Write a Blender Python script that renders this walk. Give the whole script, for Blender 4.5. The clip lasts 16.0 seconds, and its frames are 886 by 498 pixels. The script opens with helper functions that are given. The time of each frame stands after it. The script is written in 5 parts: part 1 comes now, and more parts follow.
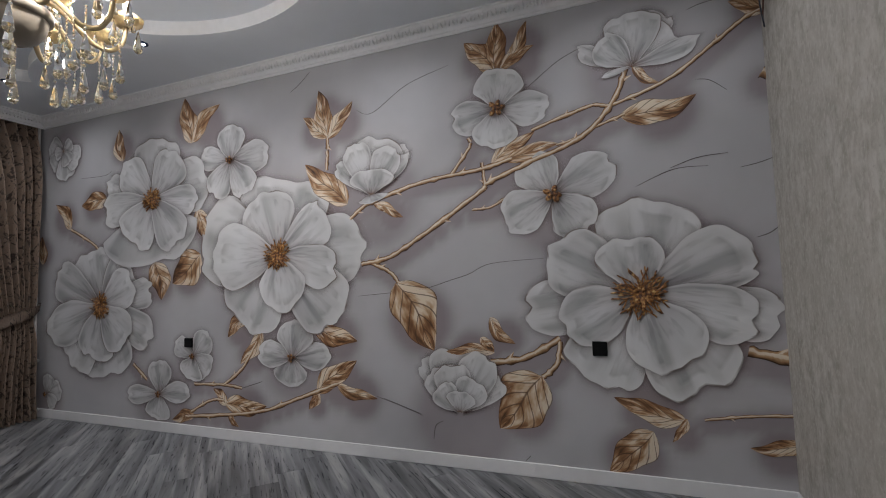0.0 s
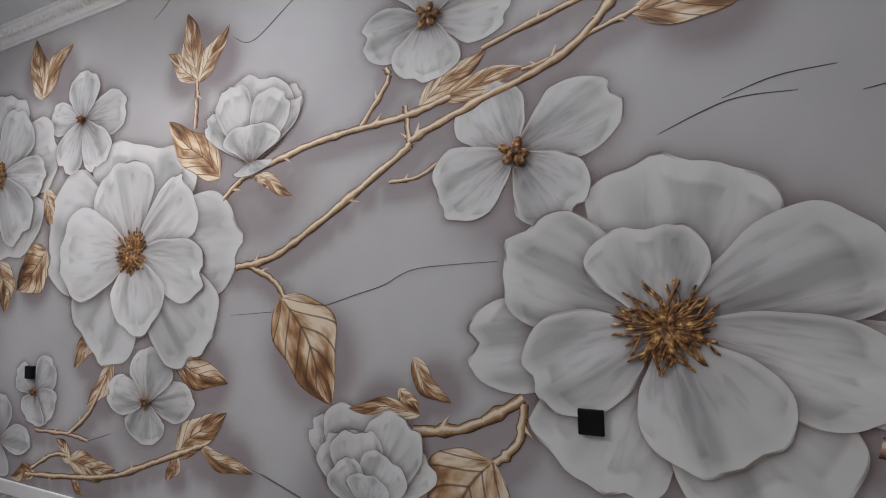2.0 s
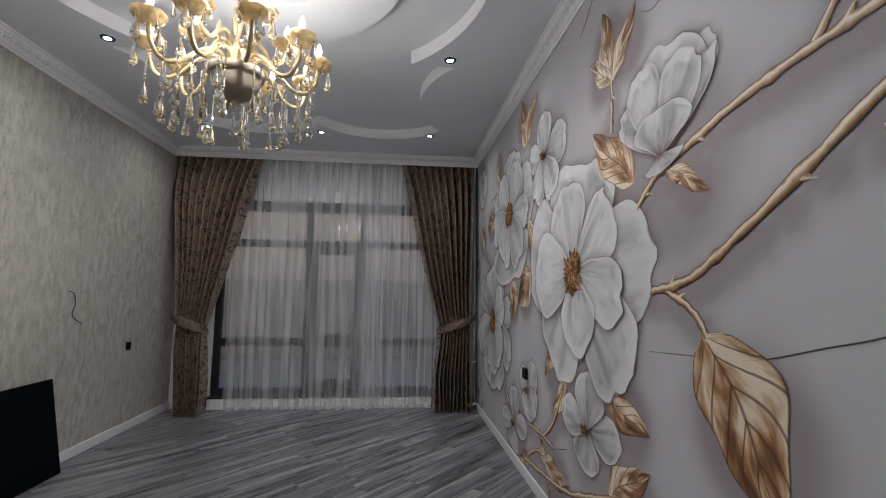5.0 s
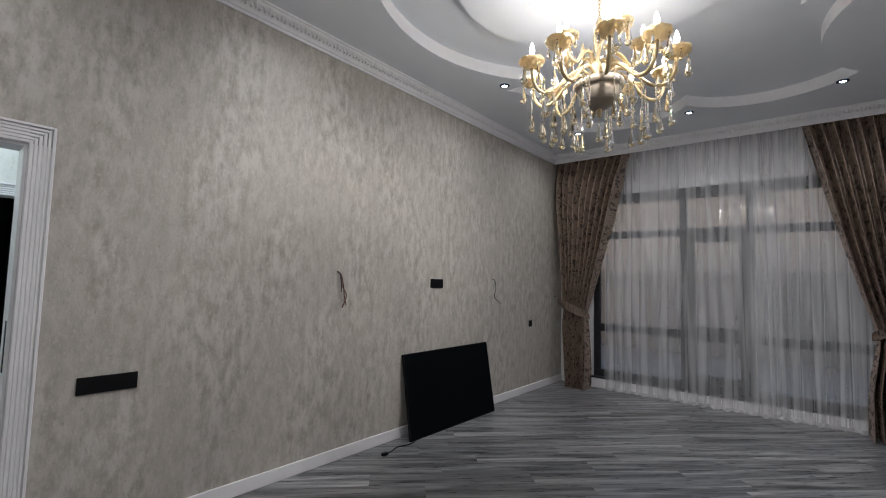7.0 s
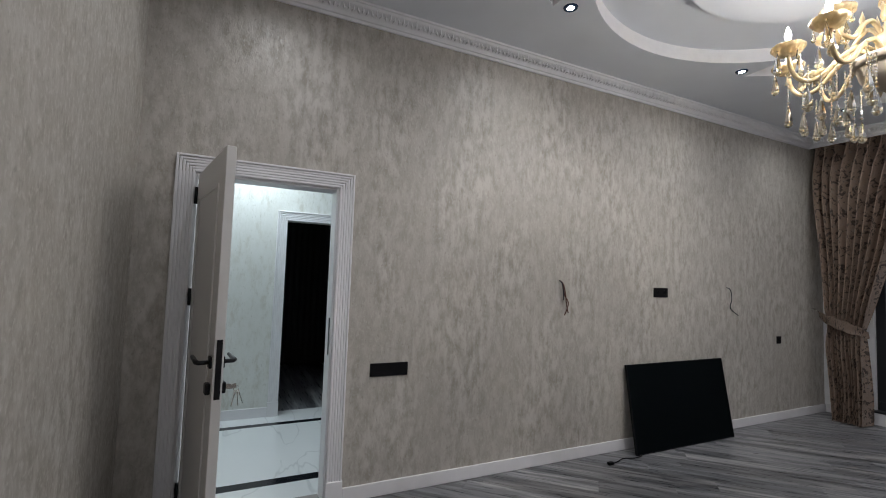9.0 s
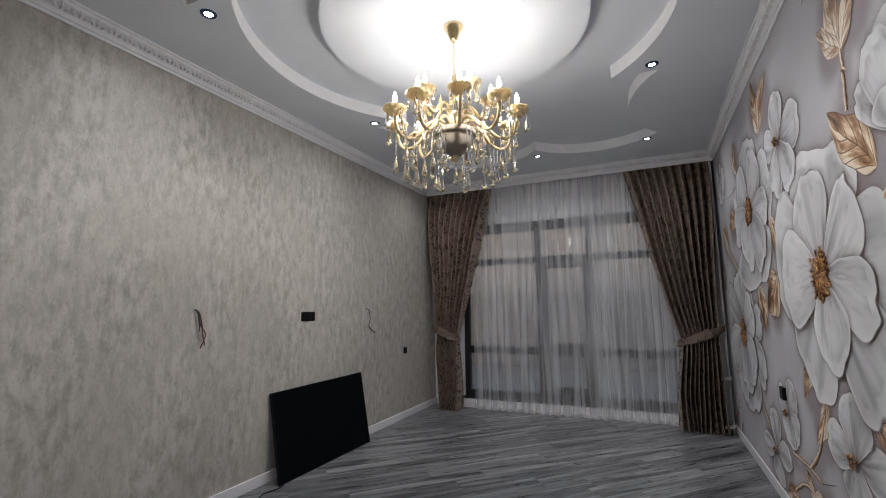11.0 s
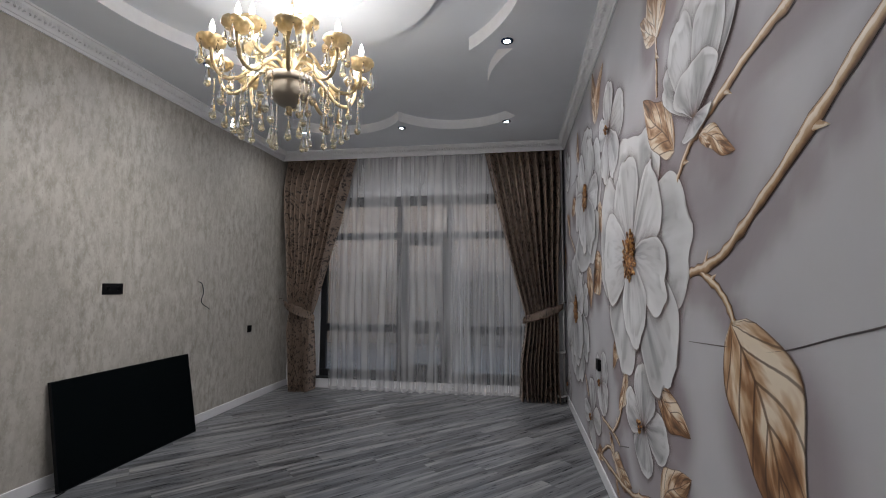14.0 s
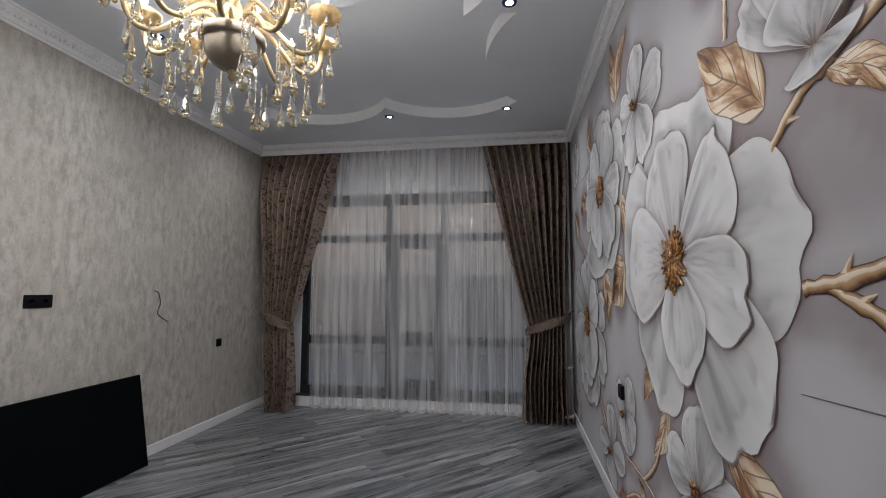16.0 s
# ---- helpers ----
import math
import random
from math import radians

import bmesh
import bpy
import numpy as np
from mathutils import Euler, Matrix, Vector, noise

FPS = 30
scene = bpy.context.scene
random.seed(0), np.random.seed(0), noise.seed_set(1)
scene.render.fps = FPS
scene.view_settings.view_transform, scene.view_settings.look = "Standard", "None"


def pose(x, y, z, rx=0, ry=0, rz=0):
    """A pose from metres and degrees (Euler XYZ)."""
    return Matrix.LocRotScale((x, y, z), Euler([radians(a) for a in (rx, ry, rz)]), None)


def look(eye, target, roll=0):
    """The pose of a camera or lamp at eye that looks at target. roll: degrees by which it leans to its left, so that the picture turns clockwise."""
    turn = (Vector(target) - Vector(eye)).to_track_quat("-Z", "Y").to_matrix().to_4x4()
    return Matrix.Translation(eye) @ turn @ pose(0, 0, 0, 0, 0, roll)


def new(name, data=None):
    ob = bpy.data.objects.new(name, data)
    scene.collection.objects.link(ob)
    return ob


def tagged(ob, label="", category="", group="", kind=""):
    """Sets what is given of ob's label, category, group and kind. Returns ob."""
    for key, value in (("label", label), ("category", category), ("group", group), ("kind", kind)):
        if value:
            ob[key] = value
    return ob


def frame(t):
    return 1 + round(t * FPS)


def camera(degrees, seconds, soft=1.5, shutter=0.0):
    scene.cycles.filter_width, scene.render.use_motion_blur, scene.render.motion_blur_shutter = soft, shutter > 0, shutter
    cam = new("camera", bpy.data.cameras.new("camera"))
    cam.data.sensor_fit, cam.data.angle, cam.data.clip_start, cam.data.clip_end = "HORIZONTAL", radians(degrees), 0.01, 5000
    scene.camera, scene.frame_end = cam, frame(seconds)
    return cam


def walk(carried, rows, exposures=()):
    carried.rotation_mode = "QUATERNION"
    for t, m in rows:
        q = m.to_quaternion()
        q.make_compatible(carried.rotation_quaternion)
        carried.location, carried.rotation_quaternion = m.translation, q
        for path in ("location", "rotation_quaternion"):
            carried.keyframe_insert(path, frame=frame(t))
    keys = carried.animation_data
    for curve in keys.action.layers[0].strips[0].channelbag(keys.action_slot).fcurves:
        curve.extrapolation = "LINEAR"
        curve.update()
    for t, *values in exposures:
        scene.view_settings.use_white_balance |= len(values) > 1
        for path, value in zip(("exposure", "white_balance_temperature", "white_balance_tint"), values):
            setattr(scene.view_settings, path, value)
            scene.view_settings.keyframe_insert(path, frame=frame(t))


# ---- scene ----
cam = camera(89.5, 16.0, soft=1.0)
PATH = [
    (0, (0.81, 0.907, 1.368), (2.683, 1.598, 1.49), -2.0),
    (0.5, (1.15, 0.917, 1.382), (3.031, 1.585, 1.509), -2.1),
    (1, (1.492, 0.858, 1.388), (3.383, 1.492, 1.532), -2.1),
    (1.5, (1.817, 0.82, 1.366), (3.706, 1.465, 1.49), -2.2),
    (2, (2.203, 0.834, 1.416), (4.049, 1.597, 1.535), -1.5),
    (2.5, (2.455, 0.819, 1.427), (4.024, 2.049, 1.585), -1.0),
    (3, (2.658, 0.745, 1.444), (3.707, 2.438, 1.621), 0.4),
    (3.2, (2.728, 0.743, 1.455), (3.672, 2.499, 1.611), -0.2),
    (5.3, (3.024, 0.989, 1.466), (2.99, 2.978, 1.674), 1.2),
    (5.5, (3.137, 0.97, 1.477), (2.917, 2.948, 1.68), 1.4),
    (6, (3.154, 0.924, 1.423), (2.530, 2.815, 1.614), 1.5),
    (6.5, (3.011, 0.838, 1.423), (2.065, 2.592, 1.591), 1.0),
    (7, (3.021, 0.739, 1.424), (1.748, 2.275, 1.565), 1.5),
    (7.5, (2.982, 0.527, 1.427), (1.383, 1.725, 1.529), 1.7),
    (8, (2.992, 0.415, 1.454), (1.191, 1.279, 1.532), 2.3),
    (8.2, (2.979, 0.401, 1.48), (1.131, 1.162, 1.554), 2.2),
    (10.3, (3.197, 0.651, 1.489), (1.867, 2.126, 1.73), 0.2),
    (10.5, (3.177, 0.682, 1.497), (1.996, 2.277, 1.745), -0.2),
    (11, (3.171, 0.67, 1.476), (2.35, 2.477, 1.73), -0.8),
    (11.5, (3.149, 0.662, 1.456), (2.668, 2.59, 1.684), -1.0),
    (12, (3.149, 0.655, 1.447), (2.884, 2.627, 1.649), -0.4),
    (12.5, (3.174, 0.698, 1.446), (3.001, 2.681, 1.634), 0.1),
    (13, (3.224, 0.817, 1.439), (3.028, 2.8, 1.61), 0.1),
    (13.5, (3.31, 0.925, 1.442), (3.048, 2.9, 1.618), 0.5),
    (14, (3.369, 0.987, 1.442), (3.051, 2.955, 1.601), 0.3),
    (14.5, (3.375, 1.108, 1.412), (3.036, 3.075, 1.537), -0.4),
    (15, (3.344, 1.331, 1.437), (3.03, 3.304, 1.542), -0.3),
    (15.5, (3.33, 1.478, 1.457), (3.061, 3.457, 1.57), -0.2),
    (16, (3.32, 1.59, 1.492), (3.014, 3.559, 1.665), 0.1),
]
walk(cam, [(t, look(eye, target, roll)) for t, eye, target, roll in PATH],
     [(0.0, 0.02), (0.7, 0.20), (1.5, 0.52), (2.1, 0.44), (2.6, 0.34), (3.0, 0.12), (5.5, 0.06), (6.5, 0.17), (8.0, 0.24), (10.5, 0.17), (13.0, 0.10), (16.0, 0.20)])

# ---- world and light ----
W, H, Y0, Y1 = 4.03, 3.37, -0.06, 7.02      # room width, ceiling height, back wall, cornice line before the curtains
F0 = -0.05                                  # floor level
YW = 7.30                                   # inner face of the window wall
CX, CY = 2.015, 3.45                        # centre of the ceiling and of the chandelier

world = bpy.data.worlds.new("dusk_sky")
scene.world = world
world.use_nodes = True
wn = world.node_tree.nodes
sky = wn.new("ShaderNodeTexSky")
sky.sky_type, sky.sun_disc = "NISHITA", False
sky.sun_elevation, sky.sun_rotation = radians(22), radians(200)
wn["Background"].inputs["Strength"].default_value = 0.125
world.node_tree.links.new(sky.outputs[0], wn["Background"].inputs["Color"])


def lamp(name, kind, place, energy, colour, radius=0.03):
    data = bpy.data.lights.new(name, kind)
    data.energy, data.color = energy, colour
    if kind != "AREA":
        data.shadow_soft_size = radius
    ob = new(name, data)
    ob.location = place
    return ob


COOL = (0.95, 0.97, 1.0)
BULB_GLOW = 16.0                           # glow of the candle bulbs; added lamps carry most of the chandelier's light
SPOTS = [(0.71, 2.48), (3.32, 2.48), (0.71, 4.42), (3.32, 4.42), (0.72, 6.2), (2.0, 6.22), (3.28, 6.18), (0.72, 0.7), (2.0, 0.68), (3.28, 0.7)]
for k in range(5):                          # added lamps over five candles; the down-facing spots spare the ceiling
    a = radians(72 * k + 9)
    at = (CX + 0.435 * math.cos(a), CY + 0.435 * math.sin(a), 2.945)
    lamp("chandelier_lamp", "POINT", at, 4.3, (1.0, 0.98, 0.975), 0.03)
    s = lamp("chandelier_lamp", "SPOT", at, 20.0, (1.0, 0.98, 0.975), 0.03)
    s.data.spot_size, s.data.spot_blend = radians(179), 0.55
for sx, sy in SPOTS:
    s = lamp("downlight_lamp", "SPOT", (sx, sy, H - 0.014), 17.0, COOL, 0.010)
    s.data.spot_size, s.data.spot_blend = radians(164), 0.85
hall = lamp("hall_lamp", "AREA", (-1.6, 0.6, 2.9), 24.0, (0.80, 0.93, 1.0))
hall.data.size = 0.8


# ---- helpers of this place ----
def mesh_of(bm, name, material=None, smooth=False):
    me = bpy.data.meshes.new(name)
    bm.normal_update()
    bm.to_mesh(me)
    bm.free()
    if material:
        for m in (material if isinstance(material, (list, tuple)) else [material]):
            me.materials.append(m)
    if smooth:
        for p in me.polygons:
            p.use_smooth = True
    return me


def thing(name, bm, material, label="", category="", group="", kind="", smooth=False):
    return tagged(new(name, mesh_of(bm, name, material, smooth)), label, category, group, kind)


def holder(name, place, label, category, group=""):
    ob = new(name)
    ob.empty_display_size = 0.05
    ob.location = place
    return tagged(ob, label, category, group)


def part(name, bm, material, parent, label="", smooth=False, m=None):
    ob = new(name, mesh_of(bm, name, material, smooth))
    ob.parent = parent
    if m is not None:
        ob.matrix_basis = m
    return tagged(ob, label)


def share(name, me, parent, m, label=""):
    ob = new(name, me)
    ob.parent = parent
    ob.matrix_basis = m
    return tagged(ob, label)


def box(bm, x0, y0, z0, x1, y1, z1, bevel=0.0):
    r = bmesh.ops.create_cube(bm, size=1.0)
    for v in r["verts"]:
        v.co = Vector(((x0 + x1) / 2 + v.co.x * (x1 - x0), (y0 + y1) / 2 + v.co.y * (y1 - y0), (z0 + z1) / 2 + v.co.z * (z1 - z0)))
    if bevel:
        edges = list({e for v in r["verts"] for e in v.link_edges})
        bmesh.ops.bevel(bm, geom=edges, offset=bevel, segments=2, affect="EDGES", profile=0.5)
    return bm


def cube(x0, y0, z0, x1, y1, z1, bevel=0.0):
    return box(bmesh.new(), x0, y0, z0, x1, y1, z1, bevel)


def lathe(bm, profile, steps=24, m=Matrix()):
    """A turned body from (radius, height) pairs round z."""
    rings = []
    for r, z in profile:
        if r < 1e-5:
            rings.append([bm.verts.new(m @ Vector((0, 0, z)))])
        else:
            rings.append([bm.verts.new(m @ Vector((r * math.cos(2 * math.pi * k / steps), r * math.sin(2 * math.pi * k / steps), z))) for k in range(steps)])
    for a, b in zip(rings, rings[1:]):
        for k in range(steps):
            j = (k + 1) % steps
            loop = [a[k % len(a)], a[j % len(a)], b[j % len(b)], b[k % len(b)]]
            seen = []
            for v in loop:
                if v not in seen:
                    seen.append(v)
            if len(seen) > 2:
                bm.faces.new(seen)
    return bm


def tube(bm, points, radii, sides=8, cap=True):
    """A round bar along points, with a radius at each."""
    pts = [Vector(p) for p in points]
    if not isinstance(radii, (list, tuple)):
        radii = [radii] * len(pts)
    rings, up = [], Vector((0.12, 0.31, 0.94))
    for i, p in enumerate(pts):
        d = (pts[min(i + 1, len(pts) - 1)] - pts[max(i - 1, 0)]).normalized()
        side = d.cross(up)
        if side.length < 1e-4:
            side = d.cross(Vector((1, 0, 0)))
        side.normalize()
        other = d.cross(side)
        rings.append([bm.verts.new(p + radii[i] * (math.cos(2 * math.pi * k / sides) * side + math.sin(2 * math.pi * k / sides) * other)) for k in range(sides)])
    for a, b in zip(rings, rings[1:]):
        for k in range(sides):
            bm.faces.new((a[k], a[(k + 1) % sides], b[(k + 1) % sides], b[k]))
    if cap:
        bm.faces.new(rings[0][::-1])
        bm.faces.new(rings[-1])
    return bm


def bezier(points, n=12):
    """Points along a smooth line through the given points."""
    pts, out = [Vector(p) for p in points], []
    for i in range(len(pts) - 1):
        p0, p1, p2, p3 = pts[max(i - 1, 0)], pts[i], pts[i + 1], pts[min(i + 2, len(pts) - 1)]
        for k in range(n):
            t = k / n
            out.append(0.5 * ((2 * p1) + (p2 - p0) * t + (2 * p0 - 5 * p1 + 4 * p2 - p3) * t * t + (3 * p1 - p0 - 3 * p2 + p3) * t ** 3))
    return out + [pts[-1]]


# ---- materials ----
class Nodes:
    """Short ways to write a node material."""
    def __init__(self, name):
        self.mat = bpy.data.materials.new(name)
        self.mat.use_nodes = True
        self.tree = self.mat.node_tree
        self.bsdf = self.tree.nodes["Principled BSDF"]
        self.coord = self.tree.nodes.new("ShaderNodeTexCoord")

    def put(self, socket, value):
        if isinstance(value, bpy.types.NodeSocket):
            self.tree.links.new(value, socket)
        elif isinstance(value, tuple) and len(value) == 3 and socket.type == "RGBA":
            socket.default_value = (*value, 1)
        else:
            socket.default_value = value

    def set(self, **values):
        for key, value in values.items():
            self.put(self.bsdf.inputs[key.replace("_", " ")], value)
        return self.mat

    def place(self, scale=(1, 1, 1), kind="Object", turn=(0, 0, 0)):
        n = self.tree.nodes.new("ShaderNodeMapping")
        n.inputs["Scale"].default_value = scale
        n.inputs["Rotation"].default_value = turn
        self.tree.links.new(self.coord.outputs[kind], n.inputs["Vector"])
        return n.outputs[0]

    def noise(self, vector, scale, detail=4.0, rough=0.55, distort=0.0):
        n = self.tree.nodes.new("ShaderNodeTexNoise")
        self.put(n.inputs["Vector"], vector)
        for key, v in (("Scale", scale), ("Detail", detail), ("Roughness", rough), ("Distortion", distort)):
            n.inputs[key].default_value = v
        return n.outputs["Fac"]

    def voronoi(self, vector, scale):
        n = self.tree.nodes.new("ShaderNodeTexVoronoi")
        self.put(n.inputs["Vector"], vector)
        n.inputs["Scale"].default_value = scale
        return n.outputs["Distance"]

    def ramp(self, fac, *stops):
        n = self.tree.nodes.new("ShaderNodeValToRGB")
        self.put(n.inputs["Fac"], fac)
        el = n.color_ramp.elements
        while len(el) < len(stops):
            el.new(0.5)
        for e, (p, c) in zip(el, stops):
            e.position = p
            e.color = (*c, 1) if isinstance(c, tuple) else (c, c, c, 1)
        return n.outputs["Color"]

    def mix(self, fac, a, b, blend="MIX"):
        n = self.tree.nodes.new("ShaderNodeMix")
        n.data_type, n.blend_type = "RGBA", blend
        self.put(n.inputs["Factor"], fac)
        self.put(n.inputs["A"], a)
        self.put(n.inputs["B"], b)
        return n.outputs["Result"]

    def math(self, op, a, b=0.0):
        n = self.tree.nodes.new("ShaderNodeMath")
        n.operation = op
        self.put(n.inputs[0], a)
        self.put(n.inputs[1], b)
        return n.outputs[0]

    def random(self):
        return self.tree.nodes.new("ShaderNodeObjectInfo").outputs["Random"]

    def uv(self):
        return self.coord.outputs["UV"]

    def split(self, vector):
        n = self.tree.nodes.new("ShaderNodeSeparateXYZ")
        self.put(n.inputs[0], vector)
        return n.outputs

    def bump(self, height, strength=0.3, distance=0.002):
        n = self.tree.nodes.new("ShaderNodeBump")
        self.put(n.inputs["Height"], height)
        n.inputs["Strength"].default_value, n.inputs["Distance"].default_value = strength, distance
        self.put(self.bsdf.inputs["Normal"], n.outputs[0])


def plain(name, colour, rough=0.5, metal=0.0, vary=0.08, scale=30.0, bump=0.0, **more):
    n = Nodes(name)
    grain = n.noise(n.place(), scale)
    dark = tuple(c * (1 - vary) for c in colour)
    light = tuple(min(1.0, c * (1 + vary)) for c in colour)
    n.set(Base_Color=n.ramp(grain, (0.3, dark), (0.7, light)), Roughness=n.ramp(grain, (0.3, max(0.02, rough - 0.06)), (0.7, min(1.0, rough + 0.06))), Metallic=metal, **more)
    if bump:
        n.bump(grain, bump)
    return n.mat


def wallpaper(name, low, mid, high):
    """Embossed plaster-effect wallpaper: vertical flecks, some with a pearly gloss."""
    n = Nodes(name)
    fine = n.noise(n.place((1, 1, 0.62)), 50, 5, 0.62, 0.4)
    flecks = n.noise(n.place((1, 1, 0.44)), 16, 5, 0.60, 0.15)
    broad = n.noise(n.place((1, 1, 0.5)), 2.6, 3, 0.5)
    body = n.ramp(flecks, (0.35, low), (0.48, mid), (0.61, high))
    body = n.mix(n.ramp(broad, (0.40, 0.05), (0.60, 0.6)), body, mid)
    body = n.mix(n.ramp(fine, (0.55, 0.0), (0.66, 0.55)), body, high)
    body = n.mix(n.ramp(fine, (0.32, 0.5), (0.40, 0.0)), body, tuple(0.8 * c for c in low))
    gloss = n.ramp(fine, (0.44, 0.60), (0.62, 0.30))
    n.set(Base_Color=body, Roughness=gloss, Specular_IOR_Level=0.55)
    n.bump(n.math("ADD", fine, flecks), 0.45, 0.005)
    return n.mat


M_WALL = wallpaper("beige_wallpaper", (0.325, 0.297, 0.254), (0.426, 0.397, 0.357), (0.54, 0.514, 0.476))
M_HALLWALL = wallpaper("pale_hall_wallpaper", (0.56, 0.55, 0.50), (0.67, 0.68, 0.65), (0.71, 0.72, 0.70))
M_CEIL = plain("white_ceiling_paint", (0.79, 0.82, 0.87), 0.75, vary=0.02, scale=3)
M_WHITE = plain("white_gypsum", (0.82, 0.82, 0.84), 0.6, vary=0.03, scale=14)
M_GLOSSWHITE = plain("white_lacquer", (0.78, 0.77, 0.79), 0.35, vary=0.03, scale=9)
M_BLACK = plain("black_plastic", (0.005, 0.005, 0.006), 0.45, vary=0.2, Specular_IOR_Level=0.15)
M_BLACKMETAL = plain("black_metal", (0.015, 0.015, 0.017), 0.4, 0.6, vary=0.2)
M_STEEL = plain("bright_steel", (0.62, 0.60, 0.55), 0.25, 1.0)
M_FRAME = plain("anthracite_frame", (0.020, 0.021, 0.024), 0.42, vary=0.15)
M_CONCRETE = plain("concrete", (0.30, 0.29, 0.28), 0.9, vary=0.2, scale=5, bump=0.2)

n = Nodes("window_glass")
n.set(Base_Color=(0.95, 0.97, 0.97), Roughness=0.0, Transmission_Weight=1.0, IOR=1.52)
M_GLASS = n.mat

n = Nodes("grey_oak_laminate")
along = n.place((0.6, 8.5, 1))
rnd = n.random()
shift = n.tree.nodes.new("ShaderNodeVectorMath")
shift.operation = "ADD"
n.put(shift.inputs[0], along)
comb = n.tree.nodes.new("ShaderNodeCombineXYZ")
n.put(comb.inputs[0], n.math("MULTIPLY", rnd, 37.0))
n.put(comb.inputs[1], n.math("MULTIPLY", rnd, 91.0))
n.put(shift.inputs[1], comb.outputs[0])
streak = n.noise(shift.outputs[0], 1.35, 4, 0.56, 0.6)
fine = n.noise(shift.outputs[0], 7.0, 5, 0.6)
wood = n.ramp(streak, (0.36, (0.036, 0.037, 0.041)), (0.46, (0.108, 0.111, 0.119)), (0.55, (0.195, 0.197, 0.206)), (0.66, (0.33, 0.328, 0.33)))
wood = n.mix(0.16, wood, n.ramp(fine, (0.35, (0.07, 0.073, 0.08)), (0.65, (0.33, 0.33, 0.34))))
tone = n.ramp(rnd, (0.0, (0.86, 0.84, 0.83)), (0.5, (1.10, 1.11, 1.13)), (1.0, (1.36, 1.34, 1.33)))
n.set(Base_Color=n.mix(1.0, wood, tone, "MULTIPLY"), Roughness=n.ramp(fine, (0.3, 0.24), (0.7, 0.38)))
n.bump(fine, 0.12, 0.001)
M_PLANK = n.mat
M_JOINT = plain("dark_joint", (0.03, 0.03, 0.033), 0.8)

# ---- structure ----
def wall(name, boxes, material, label):
    bm = bmesh.new()
    for b in boxes:
        box(bm, *b)
    return thing(name, bm, material, label, "wall", kind="structure")


DY0, DY1, DZ = 0.235, 1.10, 2.055            # door opening in the west wall
wall("wall_west", [(-0.16, Y0 - 0.2, F0, 0, DY0, H + 0.3), (-0.16, DY0, DZ, 0, DY1, H + 0.3), (-0.16, DY1, F0, 0, YW + 0.3, H + 0.3)], M_WALL, "beige grey wall with vertically flecked plaster-effect wallpaper")
wall("wall_south", [(0, Y0 - 0.2, F0, W + 0.2, Y0, H + 0.3)], M_WALL, "beige grey wall with vertically flecked plaster-effect wallpaper")

WX0, WX1, WZ0, WZ1 = 0.50, 3.62, 0.10, 2.74
wall("wall_north", [(0, YW, F0, WX0, YW + 0.3, H + 0.3), (WX1, YW, F0, W + 0.2, YW + 0.3, H + 0.3), (WX0, YW, WZ1, WX1, YW + 0.3, H + 0.3), (WX0, YW, F0, WX1, YW + 0.3, WZ0)], M_WHITE, "white plastered window wall behind the curtains")


def circle_points(cx, cy, r, a0, a1, n):
    return [(cx + r * math.cos(a0 + (a1 - a0) * k / n), cy + r * math.sin(a0 + (a1 - a0) * k / n)) for k in range(n + 1)]


def arc_between(p, q, sag, n=20):
    """Points of the arc from p to q whose middle stands sag to the left of the chord."""
    p, q = Vector(p), Vector(q)
    mid, half = (p + q) / 2, (q - p).length / 2
    left = Vector((-(q - p).y, (q - p).x)).normalized()
    r = (half * half + sag * sag) / (2 * abs(sag))
    c = mid + left * (sag - math.copysign(r, sag))
    a0, a1 = math.atan2(p.y - c.y, p.x - c.x), math.atan2(q.y - c.y, q.x - c.x)
    d = (a1 - a0 + math.pi) % (2 * math.pi) - math.pi
    return circle_points(c.x, c.y, r, a0, a0 + d, n)


def recess_outline():
    """The scalloped opening of the lower ceiling, one quarter mirrored twice."""
    a, tip1, tip2, cusp = (0.99, 1.075), (1.355, 1.085), (1.373, 2.565), (0.0, 2.53)
    r = math.hypot(*a)
    q = circle_points(0, 0, r, 0, math.atan2(a[1], a[0]), 18)
    q += arc_between(tip1, tip2, 0.26, 18) + arc_between(tip2, cusp, -0.36, 22)[1:]
    q2 = [(-x, y) for x, y in reversed(q[:-1])]
    top = q + q2
    low = [(x, -y) for x, y in reversed(top[1:-1])]
    return [(CX + x, CY + y) for x, y in top + low]


def ring_faces(bm, outer, inner, z):
    """A flat sheet between two outlines."""
    loops = []
    for loop in (outer, inner):
        vs = [bm.verts.new((x, y, z)) for x, y in loop]
        loops.append(vs)
    edges = [bm.edges.new((vs[k], vs[(k + 1) % len(vs)])) for vs in loops for k in range(len(vs))]
    bmesh.ops.triangle_fill(bm, edges=edges, use_beauty=True)
    return loops


def rise(bm, vs, dz, slot=0):
    up = [bm.verts.new(v.co + Vector((0, 0, dz))) for v in vs]
    for k in range(len(vs)):
        j = (k + 1) % len(vs)
        bm.faces.new((vs[k], vs[j], up[j], up[k])).material_index = slot


